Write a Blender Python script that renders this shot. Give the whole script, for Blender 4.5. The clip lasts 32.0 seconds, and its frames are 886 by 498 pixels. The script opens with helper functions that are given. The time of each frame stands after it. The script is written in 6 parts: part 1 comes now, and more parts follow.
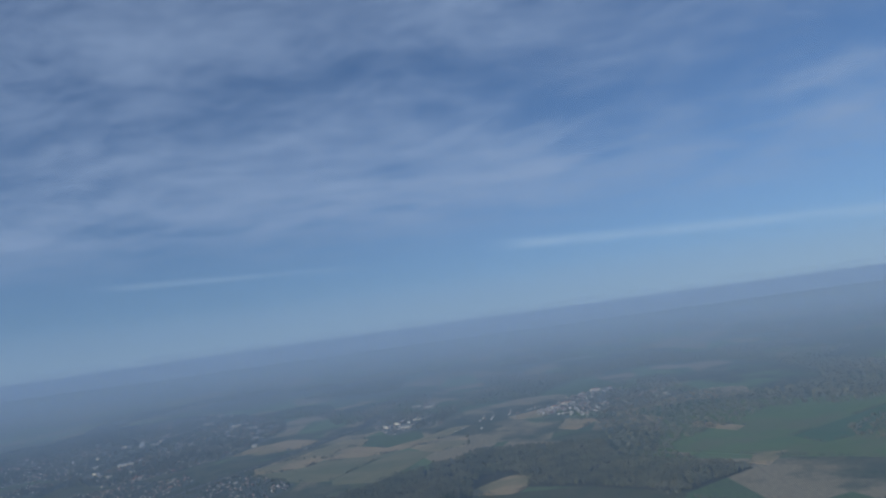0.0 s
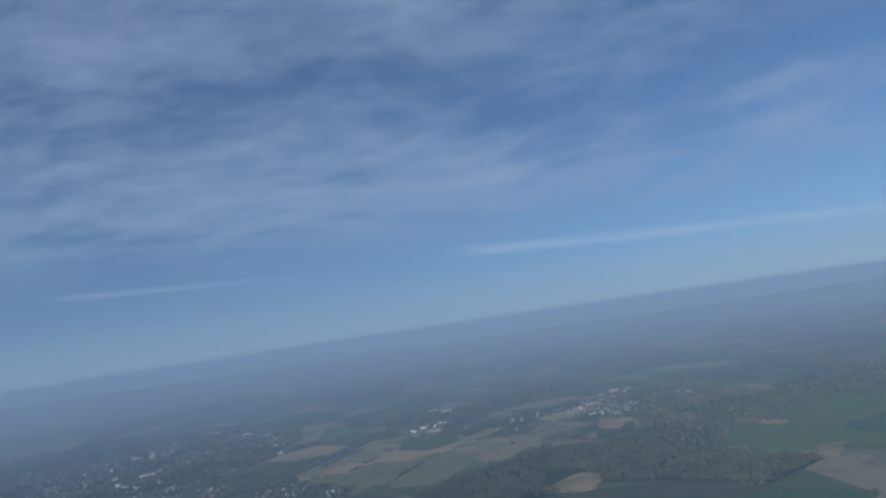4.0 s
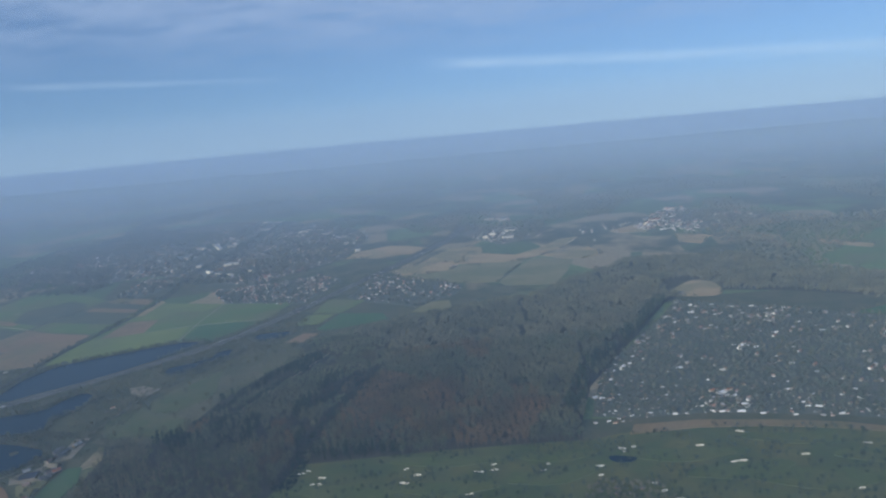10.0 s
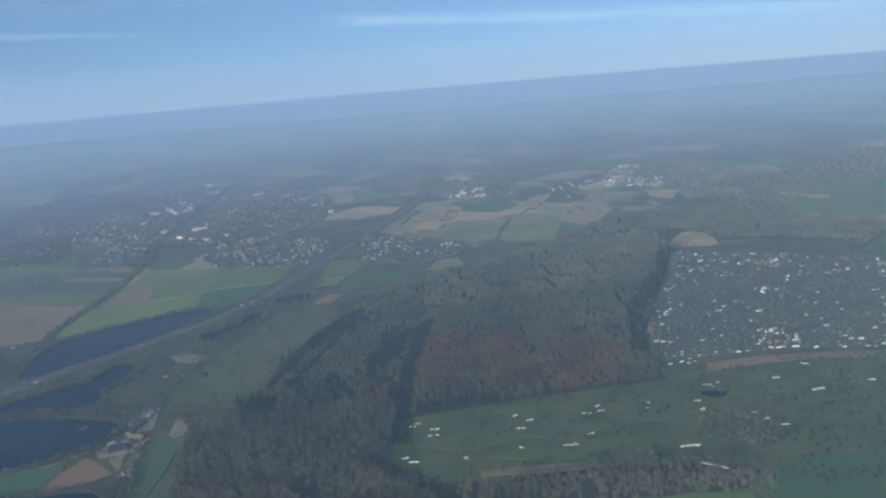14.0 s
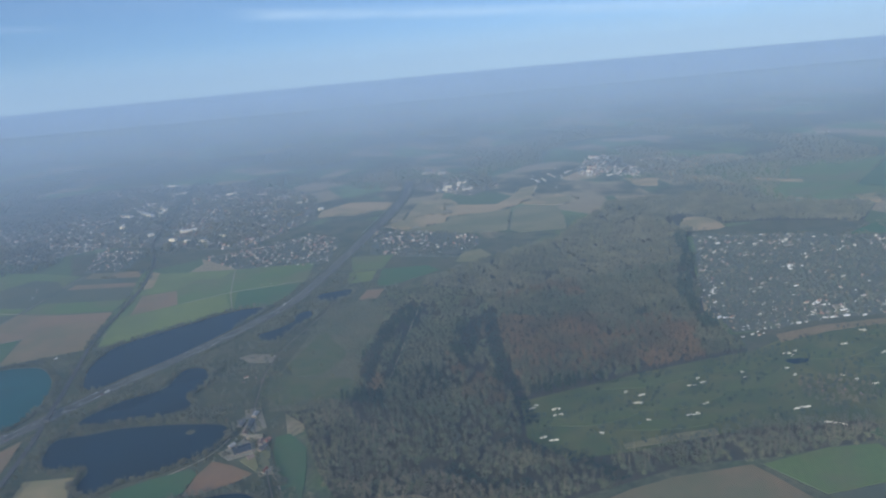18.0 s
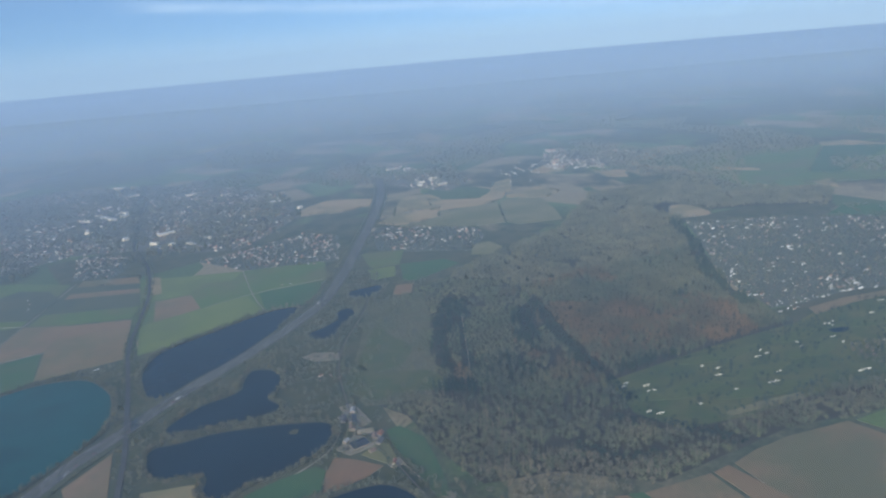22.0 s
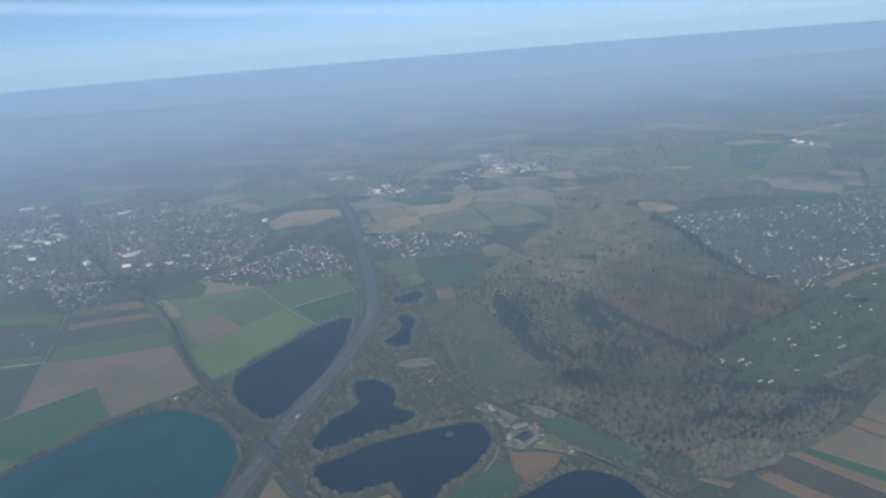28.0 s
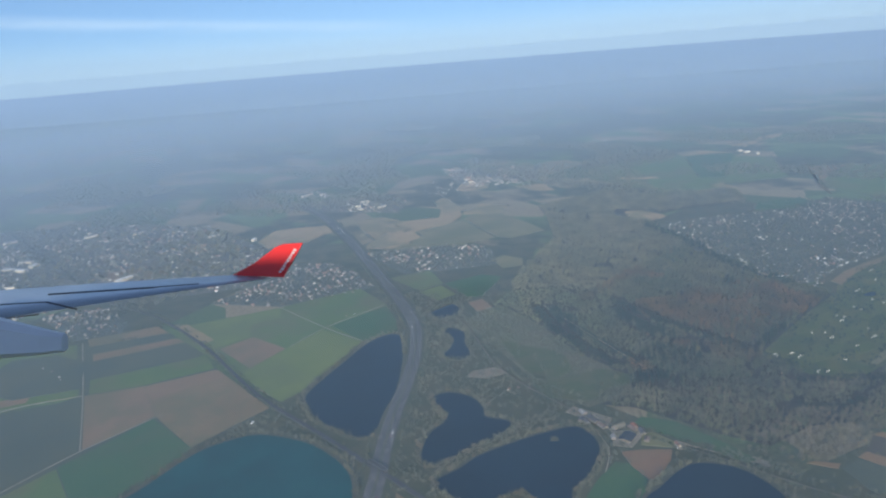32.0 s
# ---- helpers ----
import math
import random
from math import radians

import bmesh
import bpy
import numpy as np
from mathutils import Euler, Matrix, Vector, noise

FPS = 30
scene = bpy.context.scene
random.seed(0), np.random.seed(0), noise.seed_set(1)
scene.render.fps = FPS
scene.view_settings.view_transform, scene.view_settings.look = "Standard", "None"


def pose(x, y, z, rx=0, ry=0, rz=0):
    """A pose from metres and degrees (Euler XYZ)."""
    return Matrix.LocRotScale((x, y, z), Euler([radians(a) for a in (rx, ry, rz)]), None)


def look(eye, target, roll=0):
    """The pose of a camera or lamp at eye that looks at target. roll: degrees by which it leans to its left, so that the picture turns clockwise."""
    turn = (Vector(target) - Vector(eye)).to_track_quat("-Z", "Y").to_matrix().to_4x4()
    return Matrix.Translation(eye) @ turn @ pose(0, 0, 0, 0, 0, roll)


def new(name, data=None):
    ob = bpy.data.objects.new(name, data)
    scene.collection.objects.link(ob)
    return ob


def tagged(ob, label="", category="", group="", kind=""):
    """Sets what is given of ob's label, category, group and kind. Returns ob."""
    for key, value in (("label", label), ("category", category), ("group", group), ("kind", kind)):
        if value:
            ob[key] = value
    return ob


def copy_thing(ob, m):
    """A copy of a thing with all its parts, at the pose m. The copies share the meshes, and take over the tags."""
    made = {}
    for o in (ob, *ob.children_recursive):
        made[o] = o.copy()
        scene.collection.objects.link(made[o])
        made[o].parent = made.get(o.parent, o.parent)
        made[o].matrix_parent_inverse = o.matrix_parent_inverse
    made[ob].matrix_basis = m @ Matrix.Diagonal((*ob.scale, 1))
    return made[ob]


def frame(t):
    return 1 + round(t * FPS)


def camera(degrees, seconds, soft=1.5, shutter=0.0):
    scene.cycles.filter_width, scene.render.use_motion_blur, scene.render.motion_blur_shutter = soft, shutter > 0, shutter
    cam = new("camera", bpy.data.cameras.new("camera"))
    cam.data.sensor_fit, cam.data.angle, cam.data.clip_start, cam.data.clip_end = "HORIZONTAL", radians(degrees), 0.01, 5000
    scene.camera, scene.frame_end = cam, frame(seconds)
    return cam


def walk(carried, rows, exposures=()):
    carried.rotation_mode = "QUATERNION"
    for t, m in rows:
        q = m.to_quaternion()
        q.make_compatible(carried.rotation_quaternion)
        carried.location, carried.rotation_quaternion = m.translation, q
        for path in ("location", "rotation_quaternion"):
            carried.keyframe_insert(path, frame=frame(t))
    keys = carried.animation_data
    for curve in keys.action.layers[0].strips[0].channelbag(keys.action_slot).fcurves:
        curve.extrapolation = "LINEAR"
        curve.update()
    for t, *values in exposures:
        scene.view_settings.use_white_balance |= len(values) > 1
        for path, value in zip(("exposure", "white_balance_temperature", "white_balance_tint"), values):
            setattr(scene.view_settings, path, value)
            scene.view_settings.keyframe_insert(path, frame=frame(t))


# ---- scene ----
cam = camera(65.9, 32.0, soft=2.15)
# seconds, place in metres, then yaw, pitch and roll in degrees
ROWS = [
    (0.0, 16.36, 59.92, 197.56, 5.43, 5.35, -7.92),
    (0.5, 0.76, 57.67, 199.24, 5.14, 5.58, -8.52),
    (1.0, -14.92, 55.52, 200.80, 4.45, 5.64, -8.43),
    (1.5, -30.69, 53.46, 202.26, 2.90, 5.61, -8.43),
    (2.0, -46.54, 51.48, 203.62, 2.57, 5.62, -8.36),
    (2.5, -62.48, 49.58, 204.91, 2.48, 5.44, -8.27),
    (3.0, -78.49, 47.74, 206.13, 2.34, 5.25, -8.22),
    (3.5, -94.58, 45.96, 207.30, 2.12, 5.18, -8.37),
    (4.5, -126.97, 42.58, 209.49, 1.61, 5.70, -8.70),
    (5.5, -159.64, 39.41, 211.57, 1.26, 5.40, -8.79),
    (6.0, -176.07, 37.90, 212.58, 1.18, 5.34, -8.49),
    (6.5, -192.55, 36.46, 213.58, 1.21, 4.87, -8.04),
    (7.0, -209.10, 35.07, 214.58, 1.52, 2.71, -7.32),
    (7.5, -225.70, 33.75, 215.59, 1.79, -0.49, -6.92),
    (8.0, -242.36, 32.50, 216.61, 2.23, -4.54, -6.13),
    (8.5, -259.07, 31.33, 217.63, 2.36, -6.91, -5.79),
    (9.0, -275.82, 30.24, 218.68, 2.21, -8.48, -5.39),
    (9.5, -292.63, 29.24, 219.75, 1.86, -9.37, -5.03),
    (10.0, -309.47, 28.33, 220.85, 1.37, -10.15, -5.21),
    (10.5, -326.36, 27.54, 221.97, 0.75, -10.86, -4.91),
    (11.0, -343.29, 26.86, 223.12, -0.13, -11.43, -4.87),
    (11.5, -360.25, 26.31, 224.31, -1.18, -11.90, -5.20),
    (12.0, -377.25, 25.90, 225.53, -2.28, -12.37, -4.83),
    (12.5, -394.28, 25.63, 226.79, -3.03, -12.80, -4.86),
    (13.0, -411.33, 25.52, 228.09, -3.91, -13.24, -4.93),
    (13.5, -428.41, 25.58, 229.42, -4.95, -13.66, -5.23),
    (14.0, -445.51, 25.82, 230.79, -6.55, -14.09, -4.93),
    (14.5, -462.63, 26.25, 232.21, -7.47, -14.18, -4.89),
    (15.5, -496.91, 27.73, 235.14, -9.21, -14.20, -5.25),
    (16.5, -531.22, 30.12, 238.23, -10.72, -14.13, -5.62),
    (17.0, -548.37, 31.68, 239.83, -11.61, -14.38, -5.30),
    (17.5, -565.52, 33.49, 241.45, -12.60, -14.70, -5.31),
    (18.0, -582.66, 35.57, 243.12, -13.43, -15.08, -5.28),
    (18.5, -599.78, 37.94, 244.81, -14.22, -15.41, -5.36),
    (19.0, -616.88, 40.59, 246.53, -15.11, -15.64, -5.56),
    (19.5, -633.96, 43.53, 248.27, -16.21, -15.80, -5.56),
    (20.0, -651.00, 46.78, 250.04, -17.30, -15.89, -5.39),
    (20.5, -668.01, 50.34, 251.83, -18.37, -15.94, -5.41),
    (21.0, -684.98, 54.23, 253.64, -19.55, -15.97, -5.18),
    (21.5, -701.89, 58.44, 255.46, -20.50, -16.05, -5.36),
    (22.0, -718.75, 62.97, 257.30, -21.39, -16.12, -5.16),
    (22.5, -735.55, 67.85, 259.15, -22.40, -16.31, -5.20),
    (23.0, -752.28, 73.07, 261.00, -23.28, -16.44, -5.46),
    (23.5, -768.92, 78.62, 262.86, -24.35, -16.55, -5.15),
    (24.0, -785.48, 84.52, 264.72, -25.33, -16.55, -4.92),
    (24.5, -801.95, 90.77, 266.58, -26.38, -16.53, -5.09),
    (25.0, -818.31, 97.35, 268.43, -27.40, -16.58, -5.16),
    (25.5, -834.56, 104.28, 270.28, -28.44, -16.62, -5.14),
    (26.5, -866.69, 119.15, 273.93, -30.58, -16.62, -5.08),
    (27.5, -898.24, 135.32, 277.53, -32.78, -16.58, -4.93),
    (28.0, -913.78, 143.88, 279.29, -33.92, -16.62, -4.76),
    (28.5, -929.14, 152.73, 281.03, -34.88, -16.59, -4.78),
    (29.0, -944.31, 161.88, 282.75, -36.21, -16.53, -4.65),
    (29.5, -959.28, 171.29, 284.43, -36.90, -16.44, -4.72),
    (30.0, -974.04, 180.96, 286.09, -37.93, -16.25, -4.86),
    (30.5, -988.57, 190.87, 287.71, -38.99, -16.06, -4.68),
    (31.0, -1002.86, 201.00, 289.29, -39.86, -16.09, -4.30),
    (31.5, -1016.90, 211.33, 290.84, -40.76, -16.09, -4.35),
    (32.0, -1030.67, 221.83, 292.35, -41.46, -15.98, -4.61),
]
EXPOSURES = [(0.0, -0.21, 6230, 6), (6.0, -0.23, 6230, 6), (8.2, -0.23, 6230, 6), (9.2, 0.09, 6280, 6), (11.0, 0.24, 6400, 6), (13.0, 0.33, 6450, 6), (17.0, 0.36, 6480, 6), (20.0, 0.40, 6510, 6), (26.0, 0.41, 6560, 6), (32.0, 0.42, 6660, 6)]
walk(cam, [(t, Matrix.Translation((px, py, pz)) @ pose(0, 0, 0, 0, 0, yaw) @ pose(0, 0, 0, 90 + pitch) @ pose(0, 0, 0, 0, 0, roll))
           for t, px, py, pz, yaw, pitch, roll in ROWS], EXPOSURES)

# ---- sky, sun and haze ----
SUN_TO = Vector((-0.72, -0.70, 0.0)).normalized()
SUN_ELEV = radians(19.5)
world = bpy.data.worlds.new("sky")
scene.world = world
world.use_nodes = True


class Nodes:
    """Short hand for building a node tree."""

    def __init__(self, tree):
        self.tree = tree
        tree.nodes.clear()

    def add(self, kind, **values):
        node = self.tree.nodes.new(kind)
        for key, value in values.items():
            sock = node.inputs.get(key)
            if sock is not None:
                if isinstance(value, bpy.types.NodeSocket):
                    self.tree.links.new(value, sock)
                else:
                    sock.default_value = value
        return node

    def link(self, a, b):
        self.tree.links.new(a, b)

    def math(self, op, a, b=0.5, c=None, clamp=False):
        node = self.tree.nodes.new("ShaderNodeMath")
        node.operation, node.use_clamp = op, clamp
        for sock, value in zip(node.inputs, (a, b, c)):
            if value is None:
                continue
            if isinstance(value, bpy.types.NodeSocket):
                self.tree.links.new(value, sock)
            else:
                sock.default_value = value
        return node.outputs[0]

    def mix(self, fac, a, b, blend="MIX"):
        node = self.tree.nodes.new("ShaderNodeMix")
        node.data_type, node.blend_type = "RGBA", blend
        for sock, value in ((node.inputs[0], fac), (node.inputs[6], a), (node.inputs[7], b)):
            if isinstance(value, bpy.types.NodeSocket):
                self.tree.links.new(value, sock)
            elif isinstance(value, (int, float)):
                sock.default_value = value
            else:
                sock.default_value = (*value, 1.0)
        return node.outputs[2]

    def noise(self, vector, scale, detail=3.0, rough=0.55):
        node = self.tree.nodes.new("ShaderNodeTexNoise")
        self.tree.links.new(vector, node.inputs["Vector"])
        node.inputs["Scale"].default_value = scale
        node.inputs["Detail"].default_value = detail
        node.inputs["Roughness"].default_value = rough
        return node.outputs[0]

    def ramp(self, value, lo, hi, a=0.0, b=1.0, smooth=True):
        node = self.tree.nodes.new("ShaderNodeMapRange")
        node.interpolation_type = "SMOOTHSTEP" if smooth else "LINEAR"
        self.tree.links.new(value, node.inputs[0])
        for sock, v in zip(list(node.inputs)[1:5], (lo, hi, a, b)):
            sock.default_value = v
        return node.outputs[0]


n = Nodes(world.node_tree)
out = n.add("ShaderNodeOutputWorld")
back = n.add("ShaderNodeBackground")
n.link(back.outputs[0], out.inputs[0])
sky = n.add("ShaderNodeTexSky")
sky.sky_type, sky.sun_disc = "NISHITA", False
sky.sun_elevation, sky.sun_rotation = SUN_ELEV, math.atan2(SUN_TO.x, SUN_TO.y)
sky.air_density, sky.dust_density, sky.ozone_density = 1.0, 0.2, 2.5
coord = n.add("ShaderNodeTexCoord").outputs["Generated"]
split = n.add("ShaderNodeSeparateXYZ", Vector=coord)
dx, dy, dz = split.outputs
n.link(n.add("ShaderNodeCombineXYZ", X=dx, Y=dy, Z=n.math("ADD", n.math("MAXIMUM", dz, -0.012), 0.085)).outputs[0], sky.inputs[0])
# thin cloud sheet high up: the direction is laid on a flat layer
lift = n.math("ADD", n.math("MAXIMUM", dz, 0.0), 0.10)
flat = n.add("ShaderNodeCombineXYZ", X=n.math("DIVIDE", dx, lift), Y=n.math("DIVIDE", dy, lift), Z=0.0).outputs[0]
swirl = n.add("ShaderNodeTexNoise", Vector=flat, Scale=0.8, Detail=3.0)
bent = n.add("ShaderNodeVectorMath", Vector=flat)
bent.operation = "ADD"
push = n.add("ShaderNodeVectorMath", Vector=swirl.outputs["Color"])
push.operation = "SCALE"
push.inputs["Scale"].default_value = 0.7
n.link(push.outputs[0], bent.inputs[1])
turned = n.add("ShaderNodeMapping", Vector=bent.outputs[0], Rotation=(0, 0, radians(24)), Scale=(0.75, 1.0, 1.0)).outputs[0]
broad = n.noise(turned, 0.75, 7.0, 0.60)
fine = n.noise(turned, 2.6, 7.0, 0.65)
az = n.math("ARCTAN2", dx, dy)
veil = n.math("ADD", n.math("ADD", n.math("MULTIPLY", broad, 0.62), n.math("MULTIPLY", fine, 0.38)), n.ramp(az, -0.65, 0.2, 0.05, 0.0))
cloud = n.math("MULTIPLY", n.ramp(veil, 0.385, 0.68), n.ramp(dz, 0.075, 0.17))
# two long thin streaks low over the horizon
wisp = n.add("ShaderNodeCombineXYZ", X=n.math("MULTIPLY", az, 5.0), Y=n.math("MULTIPLY", dz, 60.0), Z=0.0).outputs[0]
ragged = n.noise(wisp, 1.6, 5.0, 0.6)
shift = n.math("MULTIPLY", n.math("SUBTRACT", ragged, 0.5), 0.010)


def low_streak(height, slope, a, b, thin):
    off = n.math("ABSOLUTE", n.math("ADD", n.math("SUBTRACT", n.math("ADD", dz, n.math("MULTIPLY", az, slope)), height), shift))
    ends = n.math("MULTIPLY", n.ramp(az, a - 0.05, a + 0.05), n.ramp(az, b - 0.15, b, 1.0, 0.0))
    return n.math("MULTIPLY", n.math("MULTIPLY", n.ramp(off, 0.0, thin, 1.0, 0.0), ends), n.ramp(ragged, 0.25, 0.6, 0.45, 1.0))


streak = n.math("ADD", n.math("MULTIPLY", low_streak(0.087, 0.067, 0.0, 0.75, 0.012), 0.58), n.math("MULTIPLY", low_streak(0.0765, 0.03, -0.55, -0.18, 0.006), 0.35))
dim = n.ramp(az, -0.35, 0.5, 0.90, 0.86)
skycol = n.mix(1.0, sky.outputs[0], (0.79, 0.915, 1.17), "MULTIPLY")
skycol = n.mix(1.0, skycol, n.add("ShaderNodeCombineXYZ", X=dim, Y=dim, Z=dim).outputs[0], "MULTIPLY")
lit = n.mix(n.math("MULTIPLY", cloud, 0.8), skycol, (3.25, 4.2, 6.25))
lit = n.mix(n.math("MULTIPLY", streak, 0.58), lit, (6.2, 7.6, 9.2))
low_sky = n.mix(n.ramp(az, -0.2, 0.7), (4.35, 5.7, 7.2), (5.3, 6.7, 7.8))
lit = n.mix(n.ramp(dz, -0.014, 0.058, 0.84, 0.0), lit, low_sky)
# far land under the horizon; its haze is painted into these backdrop colours
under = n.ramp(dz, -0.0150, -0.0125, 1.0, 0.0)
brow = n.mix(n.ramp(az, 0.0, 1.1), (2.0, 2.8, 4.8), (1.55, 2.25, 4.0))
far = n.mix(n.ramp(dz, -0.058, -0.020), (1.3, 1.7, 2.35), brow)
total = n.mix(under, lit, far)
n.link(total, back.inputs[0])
back.inputs[1].default_value = 0.099

sun = new("sun", bpy.data.lights.new("sun", "SUN"))
sun.data.energy, sun.data.angle, sun.data.color = 4.5, radians(1.4), (1.0, 0.93, 0.82)
sun.matrix_world = look((0, 0, 900), Vector((0, 0, 900)) - (SUN_TO * math.cos(SUN_ELEV) + Vector((0, 0, math.sin(SUN_ELEV)))))


# ---- helpers of this scene ----
def material(name):
    mat = bpy.data.materials.new(name)
    mat.use_nodes = True
    nn = Nodes(mat.node_tree)
    o = nn.add("ShaderNodeOutputMaterial")
    return mat, nn, o


def surface(name, colours, scale=0.05, fine=0.6, rough=0.9, metallic=0.0, bump=0.0, rows=None, spec=0.3, blotch=None):
    """A rough surface between two or three colours, mixed by noise at two scales; rows: angle and spacing of crop or mowing lines."""
    mat, nn, o = material(name)
    where = nn.add("ShaderNodeNewGeometry").outputs["Position"]
    big = nn.ramp(nn.noise(where, scale, 4.0), 0.36, 0.64)
    small = nn.ramp(nn.noise(where, fine, 3.0), 0.3, 0.7)
    col = nn.mix(big, colours[0], colours[1])
    if len(colours) > 2:
        col = nn.mix(nn.math("MULTIPLY", small, 0.55), col, colours[2])
    if blotch:
        thin = nn.ramp(nn.noise(where, 0.011, 5.0, 0.65), 0.42, 0.64, 0.0, 0.8)
        col = nn.mix(thin, col, blotch)
    if rows:
        angle, space = rows
        lay = nn.add("ShaderNodeMapping", Vector=where, Rotation=(0, 0, radians(angle))).outputs[0]
        wave = nn.add("ShaderNodeTexWave", Vector=lay, Scale=6.2832 / space / 20, Distortion=1.5, Detail=2.0)
        wave.bands_direction = "X"
        col = nn.mix(nn.math("MULTIPLY", wave.outputs["Fac"], 0.10), col, tuple(c * 0.55 for c in colours[0]))
    shade = nn.add("ShaderNodeBsdfPrincipled", Roughness=rough, Metallic=metallic)
    shade.inputs["Specular IOR Level"].default_value = spec
    nn.link(col, shade.inputs["Base Color"])
    if bump:
        b = nn.add("ShaderNodeBump", Strength=0.6, Distance=bump, Height=nn.noise(where, fine * 2, 4.0))
        nn.link(b.outputs[0], shade.inputs["Normal"])
    nn.link(shade.outputs[0], o.inputs[0])
    return mat


def mesh_of(name, bm, mat):
    data = bpy.data.meshes.new(name)
    bm.to_mesh(data)
    bm.free()
    data.materials.append(mat)
    return data


def part(name, bm, mat=None, parent=None, label=""):
    ob = new(name, mesh_of(name, bm, mat) if isinstance(bm, bmesh.types.BMesh) else bm)
    if parent is not None:
        ob.parent = parent
    return tagged(ob, label) if label else ob


def smooth_ring(pts, steps=5):
    """A closed, rounded outline through the given corners."""
    out_pts, m = [], len(pts)
    for i in range(m):
        p0, p1, p2, p3 = (Vector((*pts[(i + k) % m], 0)) for k in (-1, 0, 1, 2))
        for s in range(steps):
            t = s / steps
            out_pts.append(0.5 * ((2 * p1) + (p2 - p0) * t + (2 * p0 - 5 * p1 + 4 * p2 - p3) * t * t + (3 * p1 - p0 - 3 * p2 + p3) * t ** 3))
    return [(p.x, p.y) for p in out_pts]


def smooth_line(pts, steps=8):
    out_pts, m = [], len(pts)
    for i in range(m - 1):
        p0, p1, p2, p3 = (Vector((*pts[min(max(i + k, 0), m - 1)], 0)) for k in (-1, 0, 1, 2))
        for s in range(steps):
            t = s / steps
            out_pts.append(0.5 * ((2 * p1) + (p2 - p0) * t + (2 * p0 - 5 * p1 + 4 * p2 - p3) * t * t + (3 * p1 - p0 - 3 * p2 + p3) * t ** 3))
    out_pts.append(Vector((*pts[-1], 0)))
    return [(p.x, p.y) for p in out_pts]


def inside(x, y, ring):
    hit, j = False, len(ring) - 1
    for i in range(len(ring)):
        xi, yi = ring[i]
        xj, yj = ring[j]
        if (yi > y) != (yj > y) and x < (xj - xi) * (y - yi) / (yj - yi) + xi:
            hit = not hit
        j = i
    return hit


def near_line(x, y, line, d):
    for (x0, y0), (x1, y1) in zip(line, line[1:]):
        lx, ly = x1 - x0, y1 - y0
        t = max(0, min(1, ((x - x0) * lx + (y - y0) * ly) / (lx * lx + ly * ly + 1e-9)))
        if (x - x0 - t * lx) ** 2 + (y - y0 - t * ly) ** 2 < d * d:
            return True
    return False


def slab(ring, top, bottom=-0.5):
    bm = bmesh.new()
    up = [bm.verts.new((x, y, top)) for x, y in ring]
    face = bm.faces.new(up)
    bm.normal_update()
    if face.normal.z < 0:
        face.normal_flip()
    low = [bm.verts.new((x, y, bottom)) for x, y in ring]
    for i in range(len(ring)):
        j = (i + 1) % len(ring)
        bm.faces.new((up[i], low[i], low[j], up[j]))
    bmesh.ops.recalc_face_normals(bm, faces=bm.faces)
    bmesh.ops.triangulate(bm, faces=[f for f in bm.faces if len(f.verts) > 4])
    return bm


def ribbon(line, left, right, top, bottom=-0.5):
    """A strip along a line, between two offsets to its right side."""
    bm, rows = bmesh.new(), []
    for i, (x, y) in enumerate(line):
        ax, ay = line[max(i - 1, 0)]
        bx, by = line[min(i + 1, len(line) - 1)]
        d = Vector((bx - ax, by - ay)).normalized()
        nx, ny = d.y, -d.x
        rows.append([bm.verts.new((x + nx * o, y + ny * o, z)) for o, z in ((left, bottom), (left, top), (right, top), (right, bottom))])
    for a, b in zip(rows, rows[1:]):
        for k in range(3):
            bm.faces.new((a[k], a[k + 1], b[k + 1], b[k]))
    bmesh.ops.recalc_face_normals(bm, faces=bm.faces)
    return bm


def soup(name, verts, mat, sizes=3):
    """One mesh of loose triangles from an array of corners."""
    data = bpy.data.meshes.new(name)
    count = len(verts)
    data.vertices.add(count)
    data.vertices.foreach_set("co", np.asarray(verts, np.float32).ravel())
    data.loops.add(count)
    data.loops.foreach_set("vertex_index", np.arange(count, dtype=np.int32))
    data.polygons.add(count // sizes)
    data.polygons.foreach_set("loop_start", np.arange(0, count, sizes, dtype=np.int32))
    data.update(calc_edges=True)
    data.materials.append(mat)
    return data


# ---- ground ----
m_ground, nn, o = material("land")
where = nn.add("ShaderNodeNewGeometry").outputs["Position"]
stretch = nn.add("ShaderNodeMapping", Vector=where, Rotation=(0, 0, radians(30)), Scale=(1.0, 0.6, 1.0)).outputs[0]
cells = nn.add("ShaderNodeTexVoronoi", Vector=stretch, Scale=0.0105)
tone = nn.add("ShaderNodeSeparateColor", Color=cells.outputs["Color"])
wood = nn.ramp(nn.noise(where, 0.0028, 5.0, 0.6), 0.47, 0.54)
fieldcol = nn.mix(nn.ramp(tone.outputs[0], 0.30, 0.42), (0.080, 0.116, 0.046), (0.112, 0.160, 0.064))
fieldcol = nn.mix(nn.ramp(tone.outputs[0], 0.66, 0.70), fieldcol, (0.250, 0.205, 0.128))
woodcol = nn.mix(nn.ramp(nn.noise(where, 0.03, 4.0), 0.35, 0.65), (0.054, 0.066, 0.034), (0.102, 0.100, 0.056))
grain = nn.ramp(nn.noise(where, 0.25, 4.0), 0.3, 0.7, 0.75, 1.25)
col = nn.mix(wood, fieldcol, woodcol)
